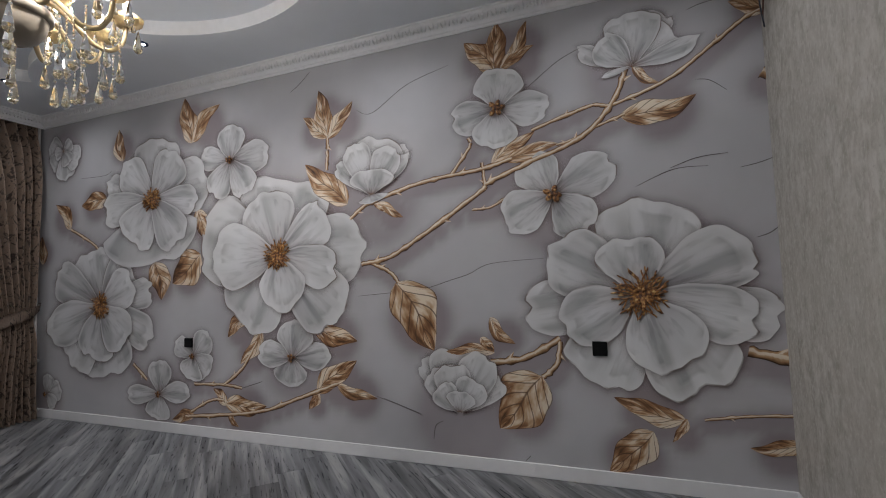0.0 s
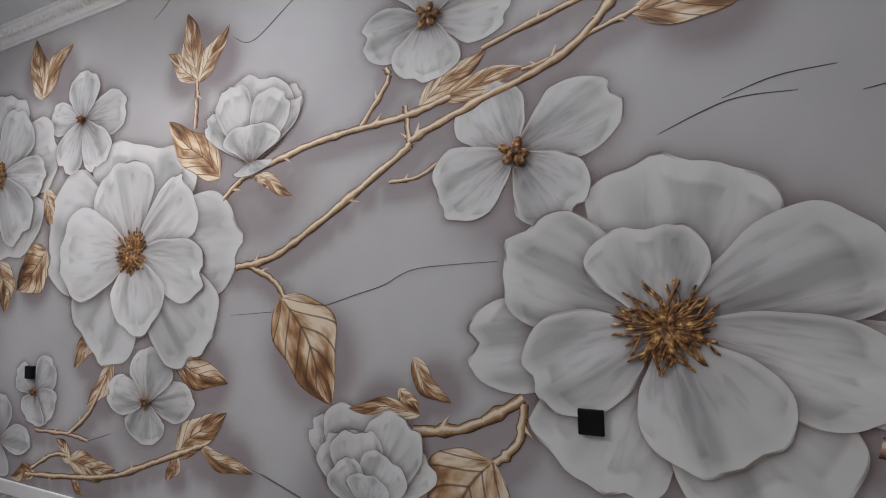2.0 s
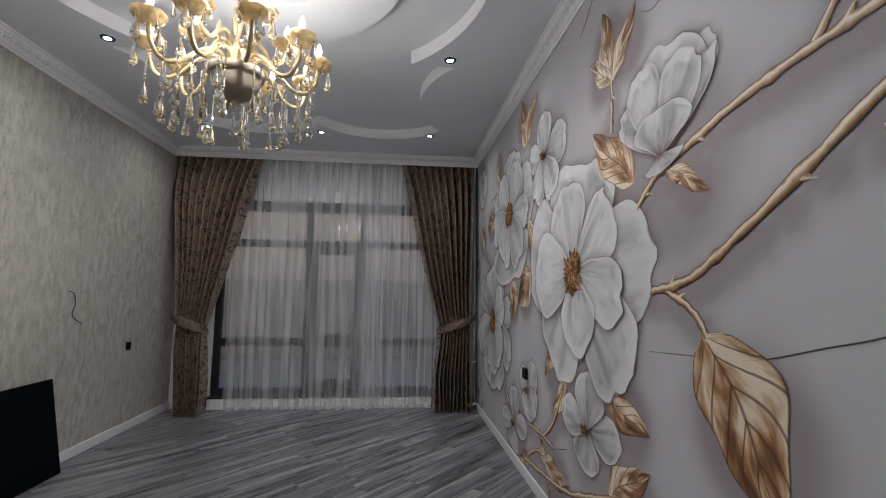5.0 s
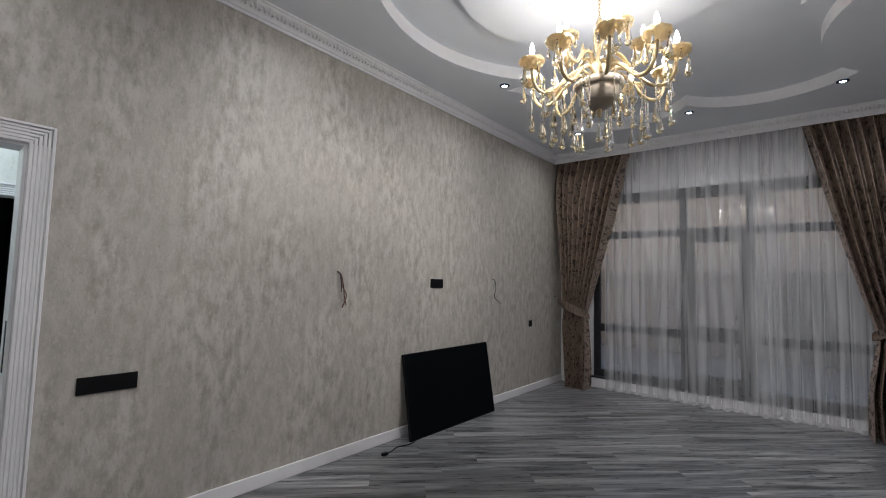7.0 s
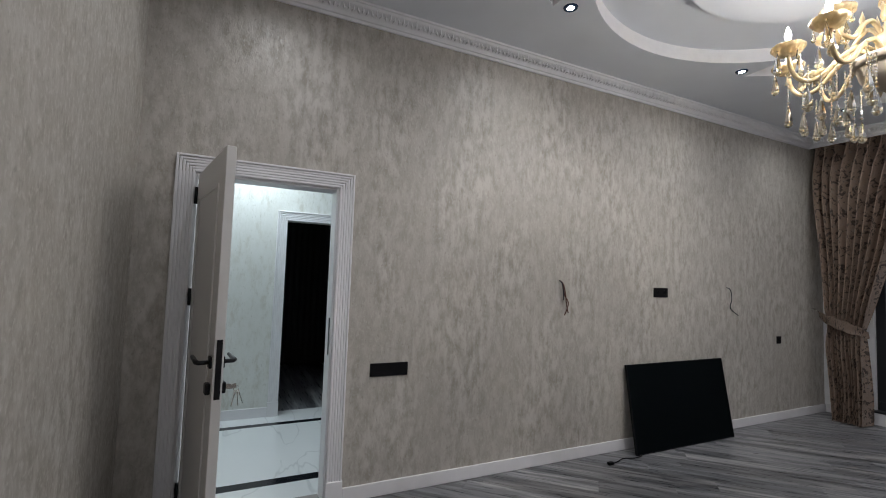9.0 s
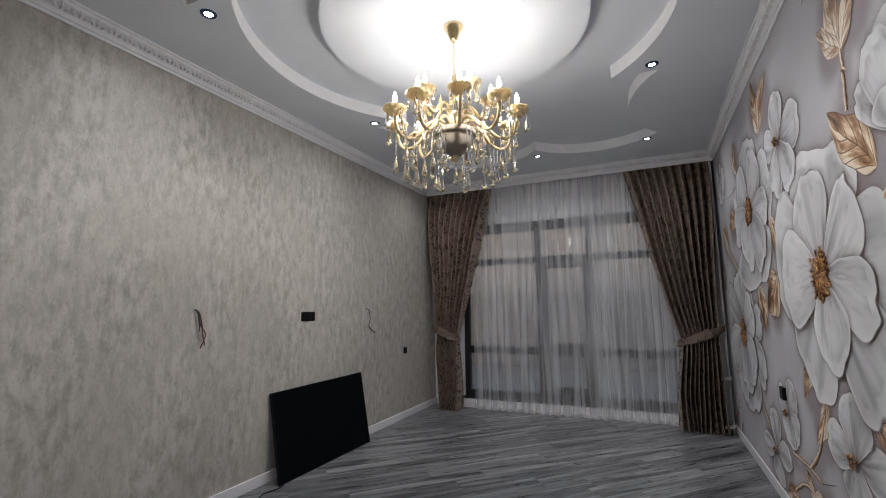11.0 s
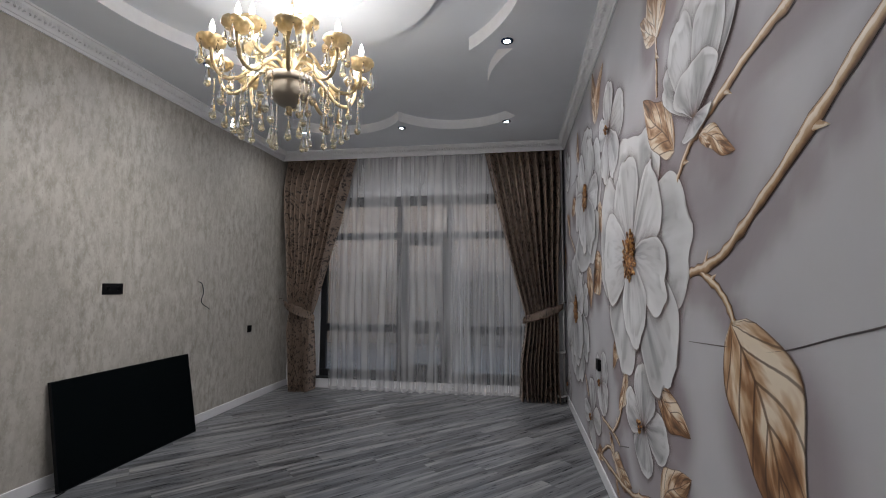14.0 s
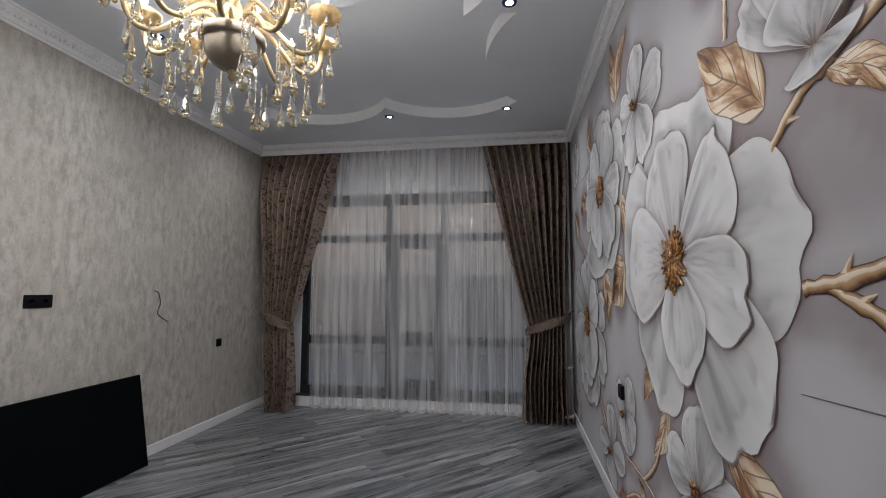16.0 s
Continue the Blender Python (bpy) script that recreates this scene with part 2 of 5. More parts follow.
bm = bmesh.new()
room = [(-0.1, Y0 - 0.1), (W + 0.1, Y0 - 0.1), (W + 0.1, Y1 + 0.02), (-0.1, Y1 + 0.02)]
loops = ring_faces(bm, room, recess_outline(), H)
rise(bm, loops[1], 0.115, 1)
rise(bm, loops[0], 0.2)
bmesh.ops.recalc_face_normals(bm, faces=bm.faces)
thing("ceiling", bm, [M_CEIL, M_WHITE], "pale grey lowered plasterboard ceiling with a scalloped opening", "ceiling", kind="structure")
thing("ceiling_recess", cube(-0.1, Y0 - 0.1, H + 0.115, W + 0.1, YW + 0.2, H + 0.25), M_CEIL, "pale grey upper ceiling inside the scalloped opening", "ceiling", kind="structure")
bm = bmesh.new()
loops = ring_faces(bm, circle_points(CX, CY, 0.94, 0, 2 * math.pi, 96)[:-1], circle_points(CX, CY, 0.50, 0, 2 * math.pi, 72)[:-1], H + 0.045)
rise(bm, loops[0], 0.07)
rise(bm, loops[1], 0.07)
bmesh.ops.recalc_face_normals(bm, faces=bm.faces)
thing("ceiling_medallion", bm, M_CEIL, "round white plasterboard ring round the chandelier", "ceiling", kind="structure")

CORNICE = [(0.0, -0.125), (0.013, -0.125), (0.016, -0.106), (0.025, -0.101), (0.034, -0.080), (0.050, -0.052), (0.068, -0.034), (0.075, -0.018), (0.086, -0.015), (0.086, 0.0)]


def cornice(name, start, along, into, length):
    """A moulded cornice with a row of raised leaves."""
    bm = bmesh.new()
    s, a, i = Vector(start), Vector(along), Vector(into)
    rows = [[bm.verts.new(s + a * d + i * u + Vector((0, 0, v))) for u, v in CORNICE] for d in (0.0, length)]
    for k in range(len(CORNICE) - 1):
        bm.faces.new((rows[0][k], rows[0][k + 1], rows[1][k + 1], rows[1][k]))
    step, d = 0.10, 0.05
    while d < length - 0.05:
        for off, tall, lean in ((0.0, 0.044, 0.0), (-0.024, 0.034, -0.016), (0.024, 0.034, 0.016)):
            base = s + a * (d + off) + i * 0.038 + Vector((0, 0, -0.078))
            tip = s + a * (d + off + lean) + i * (0.034 + tall * 0.9) + Vector((0, 0, -0.078 + tall * 1.2))
            side = a * 0.011
            mid = (base + tip) / 2 + i * 0.008 + Vector((0, 0, -0.008))
            v = [bm.verts.new(p) for p in (base, mid - side, tip, mid + side, mid + i * 0.011 - Vector((0, 0, 0.011)))]
            for f in ((0, 1, 4), (1, 2, 4), (2, 3, 4), (3, 0, 4)):
                bm.faces.new([v[k] for k in f])
        d += step
    bmesh.ops.recalc_face_normals(bm, faces=bm.faces)
    return thing(name, bm, M_WHITE, "white gypsum cornice with a row of moulded leaves", "cornice", kind="structure")


cornice("cornice_west", (0.001, Y0, H - 0.001), (0, 1, 0), (1, 0, 0), Y1 - Y0)
cornice("cornice_east", (W - 0.001, Y0, H - 0.001), (0, 1, 0), (-1, 0, 0), Y1 - Y0)
cornice("cornice_north", (0, Y1, H - 0.001), (1, 0, 0), (0, -1, 0), W)
cornice("cornice_south", (0, Y0 + 0.001, H - 0.001), (1, 0, 0), (0, 1, 0), W)
thing("curtain_pelmet", cube(0, Y1 + 0.001, H - 0.09, W, Y1 + 0.03, H + 0.11), M_WHITE, "white board behind the cornice above the curtains", "pelmet", kind="structure")


def skirting(name, x0, y0, x1, y1):
    return thing(name, cube(x0, y0, F0, x1, y1, 0.046, 0.005), M_GLOSSWHITE, "white skirting board along the foot of the wall", "baseboard", kind="structure")


skirting("baseboard_west", 0.001, DY1 + 0.112, 0.016, YW)
skirting("baseboard_east", W - 0.016, Y0, W - 0.001, YW)
skirting("baseboard_south", 0.02, Y0 + 0.001, W - 0.02, Y0 + 0.016)
skirting("baseboard_corner", 0.001, Y0 + 0.018, 0.016, DY0 - 0.112)
skirting("baseboard_north", 0.02, YW - 0.016, W - 0.02, YW - 0.001)

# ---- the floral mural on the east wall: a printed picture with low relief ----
def printed(name, build):
    n = Nodes(name)
    build(n)
    return n.mat


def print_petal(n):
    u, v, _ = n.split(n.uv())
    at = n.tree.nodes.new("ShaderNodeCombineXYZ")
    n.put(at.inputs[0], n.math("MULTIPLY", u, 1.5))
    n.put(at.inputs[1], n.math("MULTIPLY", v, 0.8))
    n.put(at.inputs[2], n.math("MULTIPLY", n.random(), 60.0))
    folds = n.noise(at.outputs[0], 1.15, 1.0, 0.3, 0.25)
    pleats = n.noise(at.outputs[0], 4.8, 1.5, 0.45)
    # the print's own shading: colour darkens towards the petal's base and in folds
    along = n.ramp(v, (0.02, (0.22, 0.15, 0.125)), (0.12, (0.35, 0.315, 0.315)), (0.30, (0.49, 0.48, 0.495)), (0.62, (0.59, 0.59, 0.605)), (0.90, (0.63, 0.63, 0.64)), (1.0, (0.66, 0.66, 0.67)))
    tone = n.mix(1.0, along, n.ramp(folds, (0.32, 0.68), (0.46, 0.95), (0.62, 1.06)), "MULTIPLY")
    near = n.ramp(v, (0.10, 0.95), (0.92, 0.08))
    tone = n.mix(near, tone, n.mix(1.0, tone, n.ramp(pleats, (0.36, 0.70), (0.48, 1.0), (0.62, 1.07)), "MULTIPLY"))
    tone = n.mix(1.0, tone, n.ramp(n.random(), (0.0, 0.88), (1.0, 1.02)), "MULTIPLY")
    # one side drawn darker in the colour, as if turned from the light
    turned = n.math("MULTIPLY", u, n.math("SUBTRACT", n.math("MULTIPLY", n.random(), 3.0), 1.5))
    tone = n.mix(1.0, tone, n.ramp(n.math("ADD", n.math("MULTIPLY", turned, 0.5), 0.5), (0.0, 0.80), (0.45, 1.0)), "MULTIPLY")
    # curled lip drawn in colour: shaded crease, pale edge beyond
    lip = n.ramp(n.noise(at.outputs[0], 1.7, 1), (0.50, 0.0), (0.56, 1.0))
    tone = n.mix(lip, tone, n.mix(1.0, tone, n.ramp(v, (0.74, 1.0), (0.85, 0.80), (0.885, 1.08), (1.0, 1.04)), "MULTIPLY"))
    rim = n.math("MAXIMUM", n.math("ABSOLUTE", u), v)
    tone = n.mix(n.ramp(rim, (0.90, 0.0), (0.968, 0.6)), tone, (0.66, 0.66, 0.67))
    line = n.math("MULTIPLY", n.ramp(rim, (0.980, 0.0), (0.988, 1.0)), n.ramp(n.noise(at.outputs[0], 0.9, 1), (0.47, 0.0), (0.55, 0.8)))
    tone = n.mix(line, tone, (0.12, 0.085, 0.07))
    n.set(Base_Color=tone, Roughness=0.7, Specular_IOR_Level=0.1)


def print_leaf(n):
    u, v, _ = n.split(n.uv())
    side = n.math("ABSOLUTE", u)
    along = n.math("SUBTRACT", v, n.math("MULTIPLY", side, 0.34))
    at = n.tree.nodes.new("ShaderNodeCombineXYZ")
    n.put(at.inputs[0], n.math("MULTIPLY", along, 2.8))
    n.put(at.inputs[1], n.math("MULTIPLY", u, 1.1))
    n.put(at.inputs[2], n.math("MULTIPLY", n.random(), 60.0))
    # printed metallic sheen: pale and dark bands, one half lighter, drawn in the colour
    sheen = n.noise(at.outputs[0], 1.2, 3, 0.55, 0.2)
    broad = n.noise(n.place((1, 1, 1)), 5.0, 1)
    level = n.math("ADD", n.math("MULTIPLY", sheen, 0.75), n.math("MULTIPLY", broad, 0.35))
    level = n.math("ADD", level, n.math("MULTIPLY", u, -0.07))
    level = n.math("ADD", level, n.math("MULTIPLY", n.math("SUBTRACT", 0.60, v), 0.18))
    body = n.ramp(level, (0.36, (0.045, 0.020, 0.010)), (0.46, (0.20, 0.095, 0.042)), (0.52, (0.34, 0.175, 0.083)), (0.58, (0.56, 0.38, 0.235)), (0.65, (0.76, 0.65, 0.52)))
    ribs = n.math("SINE", n.math("MULTIPLY", along, 34.0))
    body = n.mix(n.ramp(n.math("ADD", n.math("MULTIPLY", ribs, 0.5), 0.5), (0.01, 0.75), (0.07, 0.0)), body, (0.08, 0.038, 0.02))
    body = n.mix(n.ramp(side, (0.02, 0.8), (0.05, 0.0)), body, (0.12, 0.06, 0.03))
    body = n.mix(n.ramp(side, (0.94, 0.0), (0.98, 0.8)), body, (0.07, 0.033, 0.018))
    n.set(Base_Color=body, Roughness=0.45, Specular_IOR_Level=0.4)


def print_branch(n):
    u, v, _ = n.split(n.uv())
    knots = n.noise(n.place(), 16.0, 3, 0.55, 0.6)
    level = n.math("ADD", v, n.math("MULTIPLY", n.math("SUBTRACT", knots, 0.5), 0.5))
    # drawn shading in the printed colour: pale highlight above the middle, dark underside
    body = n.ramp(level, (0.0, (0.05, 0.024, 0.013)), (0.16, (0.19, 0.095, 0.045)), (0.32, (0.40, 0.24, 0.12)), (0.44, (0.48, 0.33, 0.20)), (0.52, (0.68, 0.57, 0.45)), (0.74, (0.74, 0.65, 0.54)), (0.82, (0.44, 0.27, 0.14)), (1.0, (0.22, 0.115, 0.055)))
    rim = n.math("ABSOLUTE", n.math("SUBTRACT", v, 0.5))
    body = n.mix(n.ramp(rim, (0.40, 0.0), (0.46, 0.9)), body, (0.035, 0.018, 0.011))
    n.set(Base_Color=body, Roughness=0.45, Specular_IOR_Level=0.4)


def print_ground(n):
    ink = n.tree.nodes.new("ShaderNodeVertexColor")
    ink.layer_name = "ink"
    cloud = n.noise(n.place((1, 1, 1)), 1.4, 3)
    base = n.ramp(cloud, (0.3, (0.445, 0.438, 0.460)), (0.7, (0.52, 0.513, 0.536)))
    body = n.mix(1.0, base, ink.outputs["Color"], "MULTIPLY")
    n.set(Base_Color=body, Roughness=0.65, Specular_IOR_Level=0.12)
    n.bump(n.noise(n.place(), 60.0, 4), 0.06, 0.002)


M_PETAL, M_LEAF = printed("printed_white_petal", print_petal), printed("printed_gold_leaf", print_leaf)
M_BRANCH, M_GROUND = printed("printed_gold_branch", print_branch), printed("printed_lilac_ground", print_ground)
n = Nodes("printed_gold_stamen")
n.set(Base_Color=n.ramp(n.noise(n.place(), 45.0, 3, 0.6), (0.38, (0.05, 0.018, 0.008)), (0.49, (0.22, 0.088, 0.028)), (0.59, (0.42, 0.21, 0.06)), (0.70, (0.76, 0.55, 0.26))), Roughness=0.4)
M_STAMEN = n.mat
# soft shadow round each petal, printed as a see-through brown skirt
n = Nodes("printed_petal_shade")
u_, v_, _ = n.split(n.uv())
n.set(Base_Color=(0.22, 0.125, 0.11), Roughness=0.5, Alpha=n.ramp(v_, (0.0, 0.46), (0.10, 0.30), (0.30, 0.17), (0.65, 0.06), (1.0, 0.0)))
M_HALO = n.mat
M_CRACK = plain("printed_crack", (0.13, 0.11, 0.11), 0.6)

wall("wall_east", [(W, Y0 - 0.2, F0, W + 0.2, YW + 0.3, H + 0.3)], M_WHITE, "plastered wall that carries the floral mural")
mural = tagged(new("floral_mural"), "lilac floral wall mural with white flowers and gold branches", "mural")
mural.matrix_basis = Matrix(((0, 0, -1, W - 0.004), (-1, 0, 0, 0), (0, 1, 0, 0), (0, 0, 0, 1)))   # local x: to the right, y: up, z: out of the wall
INK = []                                    # printed soft shade round the motifs: place, reach, strength


def strip_uv(bm, rows, uvs):
    """Quads between rows of points, with their uv."""
    lay = bm.loops.layers.uv.verify()
    verts = [[bm.verts.new(p) for p in row] for row in rows]
    for i in range(len(rows) - 1):
        for j in range(len(rows[0]) - 1):
            f = bm.faces.new((verts[i][j], verts[i][j + 1], verts[i + 1][j + 1], verts[i + 1][j]))
            f.smooth = True
            for loop, (a, b) in zip(f.loops, ((i, j), (i, j + 1), (i + 1, j + 1), (i + 1, j))):
                loop[lay].uv = uvs[a][b]


def petal_mesh(length, left, right, widest, tip, layer, rng):
    """A broad petal that springs from the origin along y: its half widths, where it is widest, a pointed (+) or notched (-) tip."""
    bm, rows, uvs = bmesh.new(), [], []
    ph, ph2 = rng.uniform(0, 6.3), rng.uniform(0, 6.3)
    for i in range(15):
        s = i / 14
        w = 0.09 + 0.91 * math.sin(s * math.pi / 2) ** 1.05
        row, uv = [], []
        for j in range(23):
            u = math.sin(math.pi / 2 * (j / 11 - 1))
            half = length * (left if u < 0 else right)
            rim = widest + (1 - widest) * math.sqrt(max(0.0, 1 - abs(u) ** 2.2))
            rim += 0.11 * tip * math.exp(-(u / 0.30) ** 2) + (0.028 * math.sin(5.4 * u + ph) + 0.018 * math.sin(11 * u + ph2)) * (1 - u * u)
            ruffle = 1 + (0.045 * math.sin(8 * s + ph2) + 0.02 * math.sin(17 * s + ph)) * abs(u) ** 3 * (1 - s * s)
            z = 0.0010 + 0.0012 * layer + 0.0005 * (1 + math.sin(4 * u + ph)) * s
            row.append((u * half * w * ruffle, s * length * (s * rim + (1 - s) * (1 - 0.25 * u * u)), z))
            uv.append((u, s))
        rows.append(row)
        uvs.append(uv)
    strip_uv(bm, rows, uvs)
    # printed shadow: flat rings spread outwards from the petal's edge
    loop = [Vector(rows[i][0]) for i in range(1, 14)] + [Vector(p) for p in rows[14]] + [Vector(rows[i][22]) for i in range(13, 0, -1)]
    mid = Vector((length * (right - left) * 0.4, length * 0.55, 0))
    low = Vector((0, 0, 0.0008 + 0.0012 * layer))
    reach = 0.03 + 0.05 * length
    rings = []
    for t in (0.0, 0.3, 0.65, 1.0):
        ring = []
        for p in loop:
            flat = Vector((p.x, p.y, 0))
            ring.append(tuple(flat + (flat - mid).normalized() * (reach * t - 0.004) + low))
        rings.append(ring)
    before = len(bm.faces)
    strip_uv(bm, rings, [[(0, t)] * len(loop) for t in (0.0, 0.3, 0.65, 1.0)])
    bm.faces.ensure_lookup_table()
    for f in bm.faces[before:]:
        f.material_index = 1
    return bm


def stamens(kind, size, rng):
    bm = bmesh.new()
    if kind == "big":
        for k in range(110):
            a, r = rng.uniform(0, 2 * math.pi), size * rng.uniform(0.25, 0.95)
            tip = Vector((r * math.cos(a), r * math.sin(a), 0.0))
            bow = Vector((-tip.y, tip.x, 0)) * rng.uniform(-0.2, 0.2)
            up = Vector((0, 0, 0.018 + 0.004 * rng.random()))
            tube(bm, [up, tip * 0.55 + bow + up, tip * 0.93 + up, tip + up], [0.0050, 0.0052, 0.0058, 0.0030], 5)
        lathe(bm, [(size * 0.26, 0.016), (size * 0.2, 0.024), (0, 0.027)], 12)
    elif kind in ("small", "orchid"):
        for k in range(6):
            a = 2 * math.pi * k / 5 + rng.uniform(-0.3, 0.3)
            r = size * (0.50 if k < 5 else 0.04) * rng.uniform(0.85, 1.15)
            m = Matrix.Translation((r * math.cos(a), r * math.sin(a), 0.016 + 0.002 * (k % 3))) @ pose(0, 0, 0, 0, 0, math.degrees(a)) @ Matrix.Diagonal((1.25, 0.8, 1, 1))
            lathe(bm, [(0, -0.004), (size * 0.34, 0.004), (size * 0.27, 0.011), (0, 0.014)], 12, m)
    else:
        lathe(bm, [(0.006, 0.0), (0.004, 0.004), (0, 0.005)], 6)
    for f in bm.faces:
        f.smooth = True
    return bm


def flower(kind, y, z, size, petals):
    rng = random.Random(int(y * 1000 + z * 77))
    ob = part("flower", stamens(kind, size, rng), M_STAMEN, mural, "gold stamens", m=Matrix.Translation((-y, z, 0)))
    reach = max(p[1] for p in petals)
    INK.append((y - 0.03, z - 0.05, reach * 0.84, 0.22))
    for k, (angle, length, *shape) in enumerate(petals):
        left, right, widest, tip = shape if len(shape) > 1 else (shape[0] * 0.5, shape[0] * 0.5, 0.70, 0.0)
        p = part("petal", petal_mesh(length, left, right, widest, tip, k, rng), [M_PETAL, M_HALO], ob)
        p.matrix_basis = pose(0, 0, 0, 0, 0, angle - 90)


def leaf(y0, z0, y1, z1, ratio):
    bm, rows, uvs = bmesh.new(), [], []
    d = Vector((-(y1 - y0), z1 - z0))
    rng = random.Random(int(y0 * 900 + z0 * 333))
    bend = rng.uniform(-0.12, 0.12)
    ph = rng.uniform(0, 6.3)
    for i in range(19):
        s = i / 18
        w = d.length * ratio * 0.5 * math.sin(math.pi * s ** 0.72) ** 0.85 + 0.002 * (1 - s)
        sway = (bend * math.sin(math.pi * s) + 0.03 * math.sin(2 * math.pi * s + ph)) * d.length
        rows.append([((j / 3 - 1) * w * (1 + 0.07 * math.sin(13 * s + ph + 2 * (j > 3))) + sway, s * d.length, 0.002 + 0.002 * math.sin(math.pi * s) * (1 - 0.7 * abs(j / 3 - 1))) for j in range(7)])
        uvs.append([(j / 3 - 1, s) for j in range(7)])
    strip_uv(bm, rows, uvs)
    part("leaf", bm, M_LEAF, mural, m=Matrix.Translation((-y0, z0, 0)) @ pose(0, 0, 0, 0, 0, math.degrees(math.atan2(d.y, d.x)) - 90))
    INK.append(((y0 + y1) / 2 - 0.03, (z0 + z1) / 2 - 0.04, d.length * 0.42, 0.32))


def branch(radius, points):
    rng = random.Random(int(radius * 9000) + len(points))
    line = bezier([(-y, z, 0) for y, z in points], 8)
    bm, rows, uvs = bmesh.new(), [], []
    for i, p in enumerate(line):
        d = (line[min(i + 1, len(line) - 1)] - line[max(i - 1, 0)]).normalized()
        side = Vector((-d.y, d.x, 0))
        if side.y < 0:
            side = -side
        r = radius * (0.82 + 0.18 * math.sin(i * 2.1 + radius * 300) * rng.random() + (0.32 if i % 7 == 5 else 0.0))
        p = p + side * rng.uniform(-0.12, 0.12) * radius
        rows.append([tuple(p + side * r * c + Vector((0, 0, 0.002 + 0.14 * r * math.sqrt(max(0, 1 - c * c))))) for c in (-1, -0.6, 0, 0.6, 1)])
        uvs.append([(i / len(line), v) for v in (0, 0.2, 0.5, 0.8, 1)])
        if i % 2 == 0:
            INK.append((-p.x - 0.015, p.y - radius - 0.025, 0.028 + radius, 0.26))
    for i in range(5, len(line) - 3, 14):                # short thorns at the knots
        d = (line[i + 1] - line[i - 1]).normalized()
        side = Vector((-d.y, d.x, 0)) * rng.choice((-1, 1))
        tip = line[i] + side * radius * 2.1 + d * radius * 1.2
        a, b = line[i] - d * radius * 0.9 + side * radius * 0.6, line[i] + d * radius * 0.6 + side * radius * 0.6
        strip_uv(bm, [[tuple(a + Vector((0, 0, 0.004))), tuple((a + b) / 2 + Vector((0, 0, 0.004 + radius * 0.1))), tuple(b + Vector((0, 0, 0.004)))], [tuple(tip + Vector((0, 0, 0.003)))] * 2 + [tuple(tip + d * 0.002 + Vector((0, 0, 0.003)))]], [[(0, 0.25), (0, 0.7), (0, 0.9)], [(0, 0.3), (0, 0.6), (0, 0.8)]])
    strip_uv(bm, rows, uvs)
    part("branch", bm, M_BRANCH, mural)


def crack(points):
    bm = bmesh.new()
    line = bezier([(-y, z, 0.0004) for y, z in points], 6)
    tube(bm, line, [0.0022 * math.sin(math.pi * (0.12 + 0.8 * i / len(line))) + 0.0006 for i in range(len(line))], 4)
    part("crack", bm, M_CRACK, mural, "thin dark crack line")


flower("big", 3.66, 1.61, 0.170, [(78, 0.69, 0.79, 0.66, 0.71, -0.2), (177, 0.92, 0.33, 0.60, 0.65, 0), (1, 0.87, 0.36, 0.33, 0.74, 0), (-122, 0.75, 0.43, 0.51, 0.69, -0.2), (-45, 0.84, 0.39, 0.32, 0.78, -0.2), (109, 0.59, 0.47, 0.54, 0.63, -0.2), (44, 0.62, 0.15, 0.50, 0.68, -0.3), (-178, 0.75, 0.39, 0.45, 0.65, -0.2), (-14, 0.65, 0.27, 0.32, 0.69, -0.5), (-84, 0.49, 0.55, 0.47, 0.49, 0.7)])
flower("big", 5.22, 2.25, 0.150, [(82, 0.64, 0.54, 0.49, 0.72, -0.3), (7, 0.75, 0.43, 0.32, 0.74, 0), (162, 0.72, 0.23, 0.20, 0.84, 0), (-83, 0.67, 0.84, 1.17, 0.49, -0.3), (138, 0.59, 0.36, 0.37, 0.70, 0), (62, 0.55, 0.30, 0.58, 0.68, -0.2), (-5, 0.61, 0.25, 0.25, 0.79, 0), (-176, 0.73, 0.29, 0.22, 0.82, -0.3), (-125, 0.52, 0.50, 0.58, 0.81, 0), (-53, 0.59, 0.41, 0.36, 0.77, -0.2)])
flower("big", 5.99, 1.18, 0.170, [(108, 0.62, 0.54, 0.45, 0.81, 0), (48, 0.60, 0.39, 0.41, 0.84, 0), (13, 0.78, 0.18, 0.23, 0.85, -0.2), (-26, 0.83, 0.27, 0.19, 0.81, -0.2), (-81, 0.74, 0.55, 0.55, 0.76, 0), (-128, 0.77, 0.40, 0.32, 0.85, 0), (154, 0.82, 0.30, 0.27, 0.80, -0.3), (27, 0.56, 0.40, 0.37, 0.70, -0.3), (-163, 0.92, 0.29, 0.24, 0.61, 0), (-107, 0.57, 0.62, 0.40, 0.73, -0.2), (-42, 0.55, 0.43, 0.48, 0.70, 0)])
flower("big", 0.72, 1.21, 0.200, [(84, 0.62, 0.51, 0.54, 0.71, 0), (-171, 0.78, 0.25, 0.26, 0.72, -0.3), (-9, 0.80, 0.16, 0.26, 0.79, -0.5), (-113, 0.66, 0.31, 0.50, 0.81, 0), (-63, 0.72, 0.45, 0.33, 0.77, -0.4), (152, 0.64, 0.37, 0.39, 0.73, 0.2), (15, 0.70, 0.42, 0.16, 0.74, -0.3), (-16, 0.68, 0.26, 0.28, 0.71, -0.4), (92, 0.38, 0.71, 0.43, 0.63, -0.2), (-154, 0.55, 0.35, 0.39, 0.64, 0), (-70, 0.52, 0.52, 0.43, 0.62, 0.1)])
